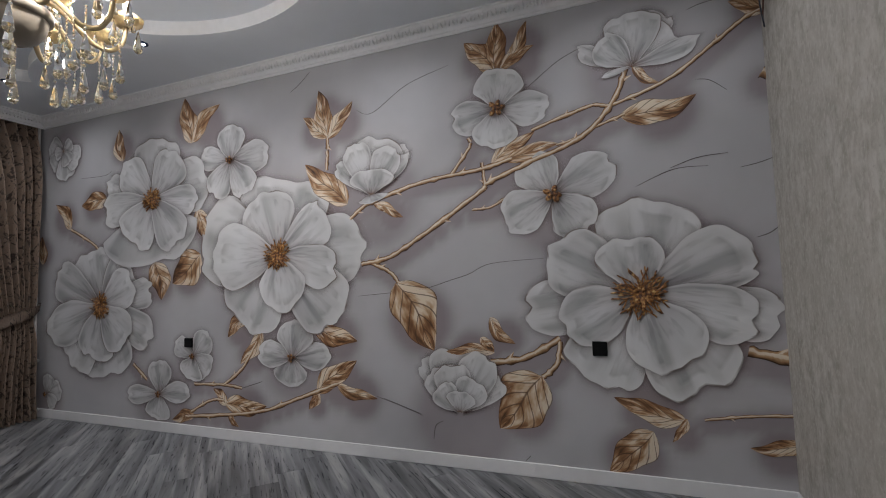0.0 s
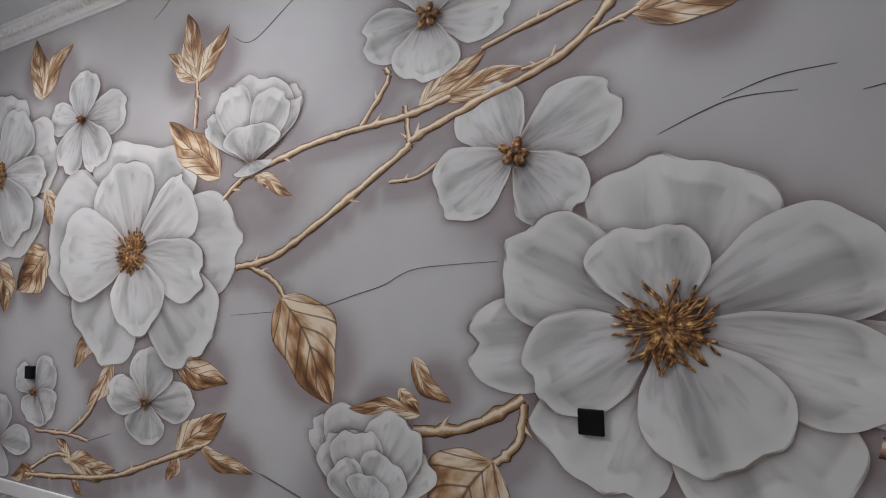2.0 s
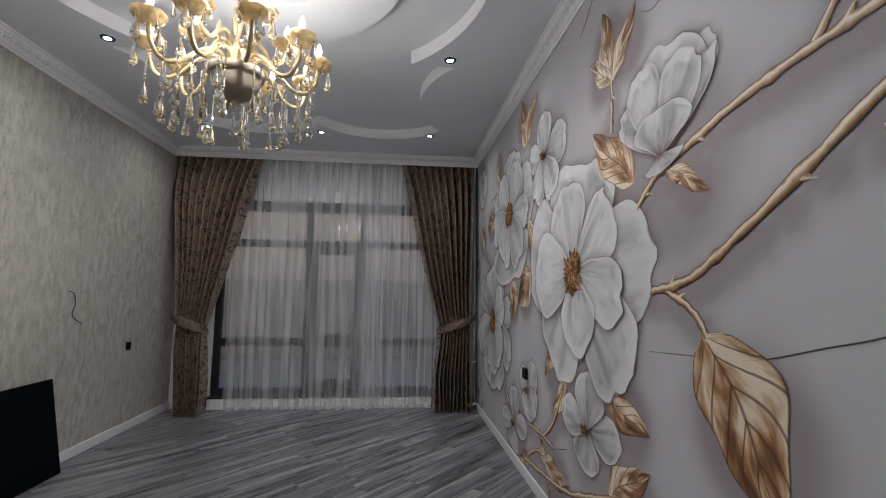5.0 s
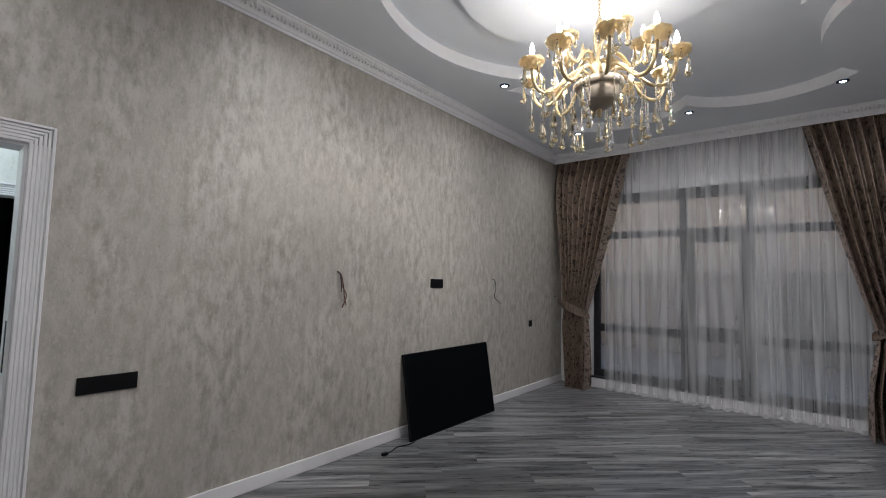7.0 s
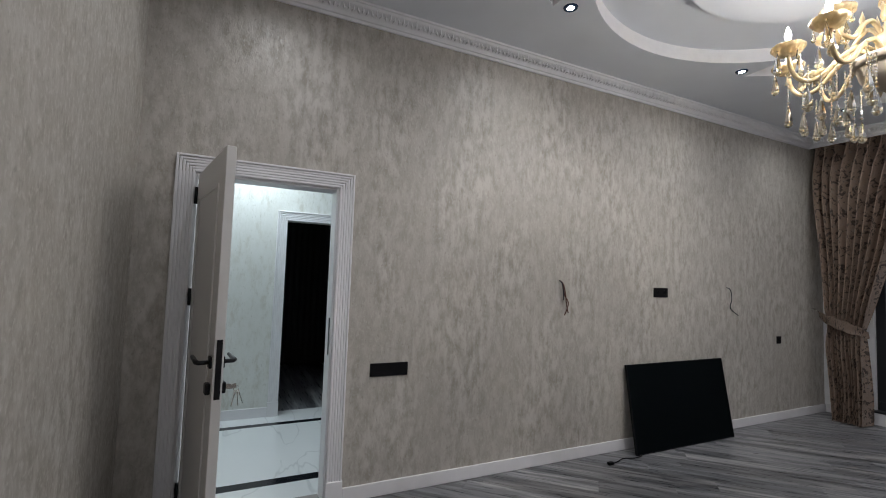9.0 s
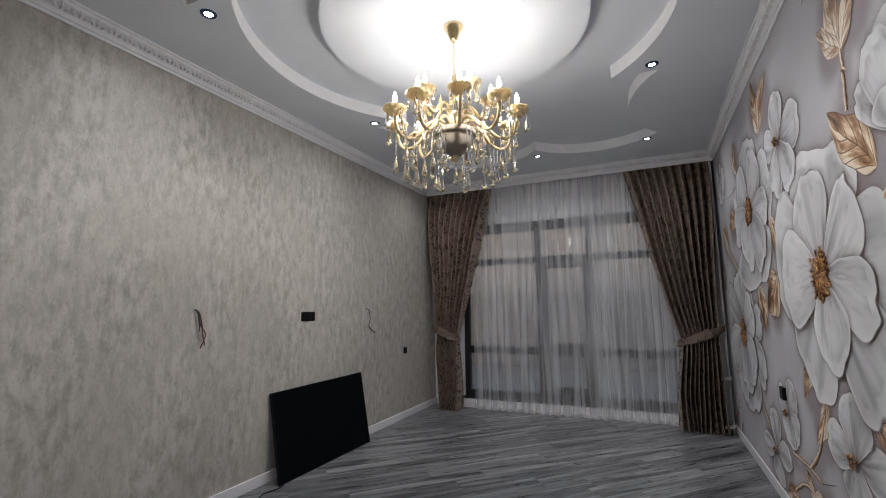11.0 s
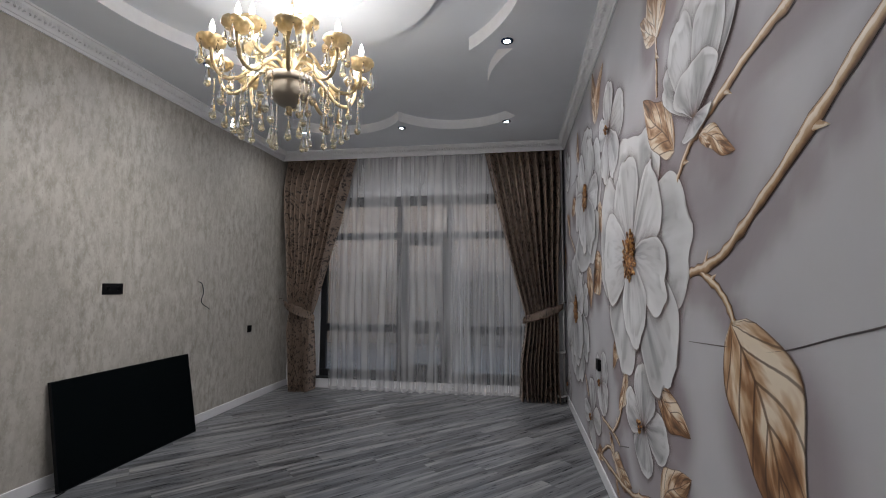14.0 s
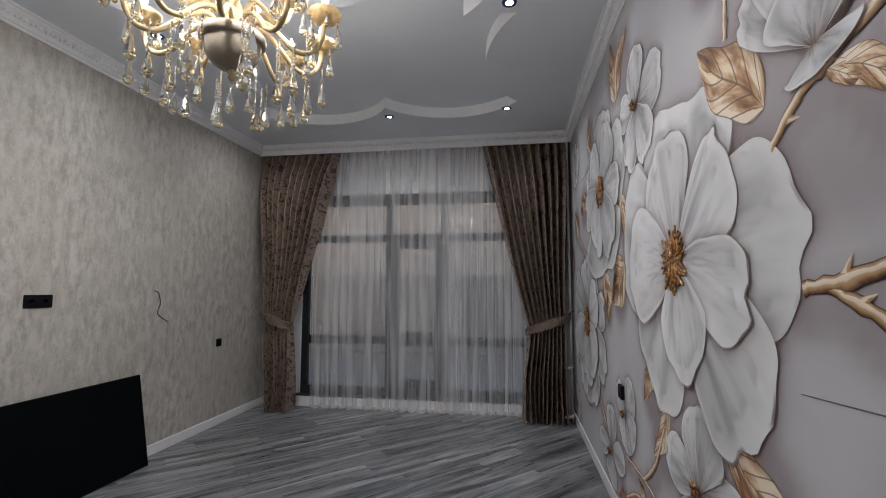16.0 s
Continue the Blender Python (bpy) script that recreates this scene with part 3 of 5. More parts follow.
flower("orchid", 1.25, 1.92, 0.075, [(23, 0.45, 0.38, 0.33, 0.56, 0), (113, 0.34, 0.58, 0.40, 0.57, -0.1), (-48, 0.36, 0.44, 0.50, 0.56, -0.2), (-149, 0.40, 0.36, 0.49, 0.59, -0.2)])
flower("orchid", 1.63, 2.60, 0.070, [(-3, 0.38, 0.31, 0.40, 0.55, 0.2), (-175, 0.36, 0.44, 0.33, 0.60, -0.3), (-97, 0.29, 0.62, 0.60, 0.62, 0.4), (85, 0.31, 0.61, 0.65, 0.45, 0)])
flower("small", 4.20, 2.53, 0.045, [(168, 0.38, 0.35, 0.30, 0.68, 0), (1, 0.46, 0.35, 0.32, 0.60, 0), (-126, 0.39, 0.44, 0.38, 0.67, -0.2), (-64, 0.39, 0.52, 0.29, 0.76, -0.2), (89, 0.34, 0.48, 0.54, 0.56, 0)])
flower("small", 3.52, 0.71, 0.042, [(8, 0.39, 0.27, 0.35, 0.56, 0.2), (-92, 0.24, 0.66, 0.82, 0.51, 0.7), (176, 0.37, 0.30, 0.38, 0.58, 0), (85, 0.32, 0.54, 0.67, 0.50, 0)])
flower("small", 4.67, 0.69, 0.035, [(151, 0.27, 0.41, 0.39, 0.76, 0), (46, 0.29, 0.47, 0.45, 0.56, 0), (-34, 0.25, 0.55, 0.53, 0.75, 0), (-115, 0.22, 0.86, 0.54, 0.63, 0)])
flower("small", 5.12, 0.31, 0.035, [(90, 0.33, 0.49, 0.49, 0.64, 0), (-99, 0.25, 0.69, 0.68, 0.72, -0.1), (-176, 0.45, 0.22, 0.23, 0.67, 0), (5, 0.41, 0.29, 0.24, 0.56, 0)])
flower("small", 6.88, 0.21, 0.030, [(15, 0.26, 0.90), (81, 0.22, 0.90), (323, 0.20, 0.90)])
flower("bud", 2.70, 2.06, 0.000, [(46, 0.47, 0.28, 0.18, 0.76, 0.3), (83, 0.48, 0.54, 0.56, 0.58, -0.2), (140, 0.43, 0.19, 0.23, 0.85, 0.2), (113, 0.47, 0.27, 0.30, 0.78, 0), (40, 0.43, 0.16, 0.15, 0.72, 0.6), (57, 0.41, 0.40, 0.26, 0.73, 0.3), (89, 0.21, 0.97, 1.00, 0.55, 0), (-79, 0.07, 2.10, 1.84, 0.45, 0.4)])
flower("bud", 0.69, 2.74, 0.000, [(149, 0.38, 0.24, 0.12, 0.80, 0.5), (51, 0.38, 0.40, 0.17, 0.85, 0), (30, 0.32, 0.78, 0.37, 0.74, 0), (91, 0.37, 0.44, 0.55, 0.78, -0.1), (16, 0.40, 0.12, 0.22, 0.69, 0.7), (124, 0.30, 0.52, 0.25, 0.58, -0.1), (-167, 0.19, 0.12, 0.12, 0.68, 0.6)])
flower("peony", 2.00, 0.36, 0.000, [(128, 0.46, 0.21, 0.28, 0.85, 0.2), (85, 0.47, 0.57, 0.43, 0.76, 0), (44, 0.41, 0.33, 0.33, 0.85, 0), (124, 0.36, 0.38, 0.44, 0.82, 0), (63, 0.47, 0.34, 0.32, 0.67, 0), (96, 0.35, 0.50, 0.34, 0.74, -0.2), (63, 0.27, 0.44, 0.51, 0.73, 0), (120, 0.24, 0.63, 0.29, 0.68, 0), (83, 0.15, 0.79, 0.76, 0.57, 0)])
flower("peony", 6.65, 2.94, 0.000, [(161, 0.27, 1.00), (223, 0.27, 1.00), (280, 0.34, 1.00), (332, 0.31, 1.00), (30, 0.17, 1.00), (190, 0.15, 1.10), (303, 0.19, 1.10)])
leaf(4.69, 2.76, 4.78, 3.23, .5)
leaf(4.69, 2.78, 4.33, 3.10, .35)
leaf(5.68, 2.70, 5.74, 3.05, .5)
leaf(3.12, 2.59, 3.21, 3.02, .42)
leaf(3.12, 2.59, 2.87, 2.88, .35)
leaf(3.12, 2.59, 3.37, 2.80, .4)
leaf(2.94, 1.99, 3.36, 2.38, .42)
leaf(2.49, 1.34, 2.18, 0.81, .62)
leaf(3.30, 0.99, 2.87, 0.85, .42)
leaf(4.00, 1.07, 4.25, 0.88, .45)
leaf(3.84, 0.94, 4.09, 0.63, .35)
leaf(5.20, 1.61, 5.10, 1.23, .75)
leaf(4.57, 1.65, 4.94, 1.38, .75)
leaf(4.61, 2.10, 4.50, 1.81, .6)
leaf(1.75, 1.05, 1.57, 0.86, .38)
leaf(1.38, 0.64, 1.70, 0.26, .78)
leaf(1.72, 0.81, 2.11, 0.81, .22)
leaf(0.50, 0.42, 0.92, 0.54, .32)
leaf(0.70, 0.33, 0.98, 0.05, .55)
leaf(0.50, 0.42, 0.59, 0.27, .3)
leaf(-0.12, 0.32, 0.17, 0.28, .32)
leaf(1.62, 2.89, 1.60, 3.26, .5)
leaf(1.63, 2.90, 1.86, 3.16, .55)
leaf(1.59, 2.89, 1.33, 3.02, .35)
leaf(1.52, 2.93, 1.37, 3.22, .3)
leaf(0.78, 2.41, 0.32, 2.49, .36)
leaf(1.69, 2.19, 1.36, 2.40, .3)
leaf(1.60, 2.21, 1.19, 2.27, .28)
leaf(3.26, 0.42, 2.87, 0.70, .38)
leaf(3.07, 0.51, 2.69, 0.41, .26)
leaf(3.25, 0.43, 3.35, 0.28, .5)
leaf(4.28, 0.26, 3.80, 0.27, .36)
leaf(4.26, 0.26, 4.42, 0.40, .5)
leaf(4.24, 0.18, 4.12, 0.07, .4)
leaf(6.50, 2.04, 6.76, 2.34, .42)
leaf(5.92, 2.34, 6.33, 2.29, .5)
leaf(4.66, 0.15, 4.95, 0.08, .4)
leaf(-0.11, 2.96, 0.11, 3.05, .45)
leaf(6.99, 1.66, 7.02, 1.99, .5)
leaf(1.82, 0.91, 1.72, 0.81, .5)
leaf(2.66, 1.98, 2.42, 1.85, .30)
leaf(2.69, 1.99, 2.54, 1.92, .3)
leaf(0.69, 2.74, 0.53, 2.59, .3)
leaf(0.73, 2.72, 0.73, 2.85, .6)
branch(0.024, [(2.81, 1.49), (2.55, 1.54), (2.25, 1.70), (1.78, 1.99), (1.72, 2.05), (1.43, 2.16), (1.03, 2.31), (0.82, 2.52), (0.73, 2.73)])
branch(0.022, [(2.69, 2.00), (2.31, 2.10), (2.00, 2.14), (1.77, 2.16), (1.53, 2.21)])
branch(0.018, [(2.00, 2.15), (1.85, 2.34), (1.86, 2.41)])
branch(0.017, [(1.38, 2.40), (0.98, 2.51), (0.82, 2.50), (0.48, 2.61), (0.21, 2.79), (0.01, 2.93), (-0.13, 2.96)])
branch(0.017, [(1.74, 2.00), (1.75, 2.11), (1.76, 2.21)])
branch(0.013, [(1.85, 1.86), (1.70, 1.87), (1.55, 1.95)])
branch(0.020, [(2.73, 1.50), (2.56, 1.42), (2.48, 1.33)])
branch(0.014, [(0.95, 2.36), (0.75, 2.42)])
branch(0.020, [(4.29, 0.44), (4.07, 0.60), (3.90, 0.84)])
branch(0.018, [(4.66, 0.43), (4.28, 0.44), (4.08, 0.42)])
branch(0.022, [(4.77, 0.12), (4.28, 0.17), (3.82, 0.24), (3.37, 0.40), (3.06, 0.51)])
branch(0.018, [(4.70, 0.17), (4.45, 0.29), (4.29, 0.30)])
branch(0.012, [(0.40, 0.42), (0.15, 0.46), (-0.10, 0.48)])
branch(0.041, [(0.14, 0.85), (-0.11, 0.79)])
branch(0.030, [(1.75, 0.73), (1.50, 0.77), (1.25, 0.91)])
branch(0.023, [(1.25, 0.89), (1.28, 0.73), (1.38, 0.64)])
branch(0.020, [(3.12, 2.59), (3.12, 2.44), (3.13, 2.31)])
branch(0.022, [(6.50, 2.03), (6.16, 1.87), (6.05, 1.79)])
branch(0.023, [(5.49, 0.59), (5.29, 0.44)])
branch(0.021, [(2.91, 1.87), (2.77, 1.97), (2.65, 2.00)])
branch(0.046, [(-0.04, 2.56), (-0.14, 2.50)])
branch(0.012, [(0.82, 2.52), (0.95, 2.36), (1.11, 2.29), (1.21, 2.27)])
crack([(2.85, 1.23), (2.56, 1.25), (2.29, 1.27), (2.03, 1.34), (1.89, 1.38), (1.72, 1.45), (1.34, 1.47)])
crack([(2.83, 2.79), (2.68, 2.74), (2.36, 2.92), (2.00, 3.01)])
crack([(0.71, 1.92), (0.48, 2.01), (0.28, 2.01)])
crack([(0.50, 2.02), (0.34, 2.07), (0.17, 2.08)])
crack([(0.11, 1.98), (0.00, 2.00), (-0.12, 2.04)])
crack([(0.05, 1.54), (-0.03, 1.57), (-0.11, 1.64)])
crack([(2.70, 0.43), (2.49, 0.37), (2.31, 0.31)])
crack([(0.32, 2.58), (0.24, 2.56), (0.15, 2.48)])
crack([(0.34, 3.05), (0.27, 3.07), (0.18, 3.08)])
crack([(2.22, 0.14), (2.20, 0.24), (2.14, 0.28)])
crack([(3.50, 3.06), (3.40, 3.12), (3.29, 3.21)])
crack([(6.34, 2.59), (5.97, 2.58), (5.84, 2.62)])
crack([(1.53, 0.05), (1.49, 0.09)])
crack([(1.41, 2.71), (1.18, 2.87), (1.01, 2.94)])
crack([(4.08, 0.42), (3.85, 0.49)])
crack([(2.64, 0.42), (2.32, 0.32)])

# the printed ground, shaded softly under the motifs
bm = bmesh.new()
lay = bm.loops.layers.color.new("ink")
NX, NZ = 180, 86
spots_ = np.array(INK)
gy, gz = np.meshgrid(np.linspace(Y0, YW, NX + 1), np.linspace(F0, H, NZ + 1))
shade = np.zeros_like(gy)
for iy, iz, reach, strength in spots_:
    dist = np.hypot(gy - iy, gz - iz)
    shade = np.maximum(shade, strength * np.exp(-(np.maximum(dist - reach * 0.75, 0) / (0.04 + reach * 0.20)) ** 2))
grid = [[bm.verts.new((-gy[r, c], gz[r, c], 0.0)) for c in range(NX + 1)] for r in range(NZ + 1)]
for r in range(NZ):
    for c in range(NX):
        f = bm.faces.new((grid[r][c + 1], grid[r][c], grid[r + 1][c], grid[r + 1][c + 1]))
        for loop, (a, b) in zip(f.loops, ((r, c + 1), (r, c), (r + 1, c), (r + 1, c + 1))):
            k = 0.72 * shade[a, b]
            loop[lay] = (1 - 0.89 * k, 1 - 1.07 * k, 1 - 1.05 * k, 1)
part("printed_ground", bm, M_GROUND, mural, "lilac grey printed paper")

# ---- window ----
M_OUTWALL = plain("pink_render", (0.36, 0.31, 0.305), 0.9, vary=0.12, scale=3, bump=0.2)
M_FENCE = plain("grey_fence_metal", (0.22, 0.185, 0.175), 0.6, vary=0.15, scale=4)
window = tagged(new("window_1"), kind="structure")
tagged(window, "tall dark-framed glazing with a door leaf behind the sheer curtain", "window")
FY0, FY1 = YW + 0.03, YW + 0.10


def bar(name, x0, z0, x1, z1, y0=FY0, y1=FY1, parent=window):
    return part(name, cube(x0, y0, z0, x1, y1, z1, 0.006), M_FRAME, parent)


bar("frame_top", WX0, 2.60, WX1, WZ1)
bar("frame_bottom", WX0, WZ0, WX1, 0.20)
bar("frame_side", WX0, 0.20, WX0 + 0.09, 2.60)
bar("frame_side", WX1 - 0.09, 0.20, WX1, 2.60)
bar("mullion", 1.66, 0.20, 1.75, 2.60)
bar("mullion", 2.40, 0.20, 2.49, 2.60)
for x0, x1 in ((WX0 + 0.09, 1.66), (1.75, 2.40), (2.49, WX1 - 0.09)):
    bar("transom", x0, 2.10, x1, 2.20)
bar("low_rail", WX0 + 0.09, 0.75, 1.66, 0.86)
bar("low_rail", 2.49, 0.75, WX1 - 0.09, 0.86)
sash = part("door_sash", cube(1.76, FY0 - 0.015, 0.21, 1.83, FY1, 2.09, 0.005), M_FRAME, window, "dark framed glazed door leaf")
bar("sash_stile", 2.32, 0.21, 2.39, 2.09, FY0 - 0.015, FY1, sash)
bar("sash_rail", 1.83, 2.01, 2.32, 2.09, FY0 - 0.015, FY1, sash)
bar("sash_rail", 1.83, 0.74, 2.32, 0.92, FY0 - 0.015, FY1, sash)
bar("sash_rail", 1.83, 0.21, 2.32, 0.31, FY0 - 0.015, FY1, sash)
part("handle", tube(bmesh.new(), [(2.355, FY0 - 0.02, 1.05), (2.355, FY0 - 0.06, 1.05), (2.27, FY0 - 0.065, 1.05)], 0.009), M_BLACKMETAL, sash, smooth=True)
for x0, z0, x1, z1 in ((0.59, 0.20, 1.66, 0.75), (0.59, 0.86, 1.66, 2.10), (0.59, 2.20, 1.66, 2.60), (1.83, 0.31, 2.32, 0.74), (1.83, 0.92, 2.32, 2.01), (1.75, 2.20, 2.40, 2.60), (2.49, 0.20, 3.53, 0.75), (2.49, 0.86, 3.53, 2.10), (2.49, 2.20, 3.53, 2.60)):
    p = part("pane", cube(x0 - 0.004, FY0 + 0.028, z0 - 0.004, x1 + 0.004, FY0 + 0.038, z1 + 0.004), M_GLASS, window)
    p.visible_shadow = False
    p = part("pane", cube(x0 - 0.004, FY0 + 0.050, z0 - 0.004, x1 + 0.004, FY0 + 0.056, z1 + 0.004), M_GLASS, window)
    p.visible_shadow = False
thing("window_sill", cube(WX0 - 0.03, YW - 0.085, 0.085, WX1 + 0.03, YW + 0.03, 0.105, 0.004), M_FRAME, "dark low window sill", "sill", kind="structure")
thing("sill_box", cube(0.28, YW - 0.08, F0, 3.75, YW - 0.02, 0.084, 0.004), M_GLOSSWHITE, "white low step under the window", "step", kind="structure")

# ---- outdoors at dusk ----
thing("ground", cube(-60, YW + 0.3, -0.35, 60, 90, -0.15), plain("warm_paving", (0.36, 0.29, 0.25), 0.9, vary=0.2, scale=5, bump=0.2), "grey paved yard outside the window", "ground", kind="structure")
house = holder("neighbour_house", (0, 17, -0.15), "pink rendered house across the yard at dusk", "house")
part("wall", cube(-14, 0, 0, 14, 6, 5.2), M_OUTWALL, house)
bm = bmesh.new()
pts = [(-14.5, -0.6, 5.2), (14.5, -0.6, 5.2), (14.5, 6.6, 5.2), (-14.5, 6.6, 5.2), (-14.5, 3, 7.4), (14.5, 3, 7.4)]
v = [bm.verts.new(p) for p in pts]
for f in ((0, 1, 5, 4), (2, 3, 4, 5), (0, 4, 3), (1, 2, 5), (3, 2, 1, 0)):
    bm.faces.new([v[i] for i in f])
part("roof", bm, M_FENCE, house)
yard_fence = holder("yard_fence", (0, 12.5, -0.15), "dark grey metal yard fence", "fence")
panel_me = mesh_of(cube(0, 0, 0.05, 1.95, 0.03, 1.95, 0.004), "fence_panel", M_FENCE)
post_me = mesh_of(cube(-0.04, -0.02, 0, 0.04, 0.06, 2.05, 0.004), "fence_post", M_FENCE)
for k in range(-6, 7):
    share("panel", panel_me, yard_fence, Matrix.Translation((k * 2.0 + 0.025, 0, 0)))
    share("post", post_me, yard_fence, Matrix.Translation((k * 2.0, 0, 0)))

# ---- curtains ----
n = Nodes("sheer_voile")
weave = n.noise(n.place((1, 1, 0.02)), 90, 2)
out = n.tree.nodes["Material Output"]
thin, cloth, glow = n.tree.nodes.new("ShaderNodeBsdfTransparent"), n.tree.nodes.new("ShaderNodeBsdfDiffuse"), n.tree.nodes.new("ShaderNodeBsdfTranslucent")
cloth.inputs[0].default_value = (0.90, 0.89, 0.90, 1)
glow.inputs[0].default_value = (0.80, 0.80, 0.82, 1)
both, veil = n.tree.nodes.new("ShaderNodeMixShader"), n.tree.nodes.new("ShaderNodeMixShader")
both.inputs[0].default_value = 0.35
n.tree.links.new(cloth.outputs[0], both.inputs[1])
n.tree.links.new(glow.outputs[0], both.inputs[2])
bands = n.noise(n.place((1, 0.02, 1), "UV"), 30.0, 1, 0.4)
n.put(veil.inputs[0], n.ramp(bands, (0.40, 0.25), (0.50, 0.35), (0.60, 0.54)))
n.tree.links.new(thin.outputs[0], veil.inputs[1])
n.tree.links.new(both.outputs[0], veil.inputs[2])
n.tree.links.new(veil.outputs[0], out.inputs["Surface"])
M_SHEER = n.mat

n = Nodes("taupe_jacquard")
motif = n.noise(n.place((1, 0.6, 0.8), "UV"), 22.0, 4, 0.6, 1.4)
sprig = n.noise(n.place((1, 0.45, 0.8), "UV"), 48.0, 3, 0.5, 0.8)
thread = n.noise(n.place((1, 1, 1)), 260, 2)
cloth = n.ramp(thread, (0.3, (0.21, 0.148, 0.112)), (0.7, (0.39, 0.29, 0.228)))
cloth = n.mix(n.ramp(motif, (0.540, 0.0), (0.568, 0.85)), cloth, (0.030, 0.022, 0.020))
cloth = n.mix(n.ramp(sprig, (0.60, 0.0), (0.64, 0.7)), cloth, (0.30, 0.255, 0.22))
n.set(Base_Color=cloth, Roughness=n.ramp(motif, (0.5, 0.36), (0.62, 0.75)))
n.bump(thread, 0.25, 0.001)
M_DRAPE = n.mat


def smooth(a, b, t):
    t = min(1.0, max(0.0, t))
    return a + (b - a) * t * t * (3 - 2 * t)


def drape(name, side, parent):
    """A pleated curtain gathered by its tie; side 1 hangs on the west, -1 on the east."""
    bm, rows, uvs, rng = bmesh.new(), [], [], random.Random(5 + side)
    cols, levels, pleats = 200, 60, 10
    ph = [rng.uniform(-0.5, 0.5) for _ in range(pleats + 1)]
    for i in range(levels + 1):
        z = (3.274 - F0) * (1 - i / levels) + F0 + 0.012
        if side == 1:
            outer = smooth(0.02, 0.19, (3.28 - z) / 2.15) if z > 1.1 else smooth(0.19, 0.24, (1.1 - z) / 0.9)
            inner = 0.53 + 0.56 * (max(0.0, z - 1.02) / 2.26) ** 0.92 if z > 1.02 else 0.53 + 0.03 * math.sin((1.02 - z) * 2.2)
        else:
            outer = smooth(4.012, 3.93, (3.28 - z) / 2.15)
            inner = 3.50 - 0.535 * (max(0.0, z - 1.02) / 2.26) ** 0.92 if z > 1.02 else 3.50 - 0.075 * smooth(0, 1, (1.02 - z) / 0.7)
        tight = math.exp(-((z - 1.05) / 0.16) ** 2)
        row, uv = [], []
        for j in range(cols + 1):
            s = j / cols
            a = 2 * math.pi * pleats * s + ph[int(s * pleats)] * 0.6 + 0.35 * math.sin(z * 1.7 + s * 9)
            deep = (0.165 + 0.02 * math.sin(s * 17 + z)) * (1 - 0.55 * tight) * (0.42 + 0.58 * min(1.0, max(0.0, (3.29 - z) / 0.35)))
            fold = 1.7 * abs(math.sin(a / 2)) ** 0.75 - 0.85
            x = outer + (inner - outer) * s + side * 0.5 * abs(inner - outer) / (2 * math.pi * pleats) * math.sin(a)
            y = 7.0 + 0.085 * smooth(0, 1, (z - 2.5) / 0.7) - deep * fold - 0.05 * tight * math.sin(math.pi * s)
            if z < 0.25:
                x += 0.02 * math.sin(9 * s + 1) * (0.25 - z) * 3
            row.append((x, y, z))
            uv.append((s * 2.2, z))
        rows.append(row)
        uvs.append(uv)
    strip_uv(bm, rows, uvs)
    ob = part("cloth", bm, M_DRAPE, parent)
    return ob


def tie_band(side, parent):
    """A slanting band round the gathered cloth, hooked to the wall."""
    bm, rows, uvs = bmesh.new(), [], []
    for k in range(33):
        a = k / 32
        x = (0.115 + 0.47 * a) if side == 1 else (3.98 - 0.52 * a)
        z = 1.18 - 0.20 * a ** 0.7 + 0.02 * math.sin(a * math.pi)
        y = 6.985 - 0.125 * math.sin(math.pi * (0.06 + 0.88 * a)) ** 0.6
        wide = 0.040 + 0.022 * math.sin(math.pi * a)
        rows.append([(x, y + 0.010 * math.cos(t * 3.0 + a * 6), z + wide * (t - 0.5) * 2 + 0.006 * math.sin(a * 25 + t * 5)) for t in (0, 0.2, 0.4, 0.6, 0.8, 1)])
        uvs.append([(a, z + t * 0.1) for t in (0, 0.2, 0.4, 0.6, 0.8, 1)])
    strip_uv(bm, rows, uvs)
    bmesh.ops.solidify(bm, geom=bm.faces, thickness=0.006)
    part("tie_band", bm, M_DRAPE, parent, "gathered tie-back band")
    hx, hz = (0.05, 1.23) if side == 1 else (W - 0.03, 1.22)
    ex = 0.0 if side == 1 else W
    part("hook", tube(bmesh.new(), [(ex, 7.02, hz), (hx, 7.0, hz), (hx + 0.06 * side, 6.95, hz - 0.03)], 0.007), M_STEEL, parent, "metal tie-back hook", True)


for side, word in ((1, "west"), (-1, "east")):
    c = holder("curtain", (0, 0, 0), "taupe jacquard curtain gathered by a tie-back band", "curtain", "curtains at the window")
    drape("cloth", side, c)
    tie_band(side, c)


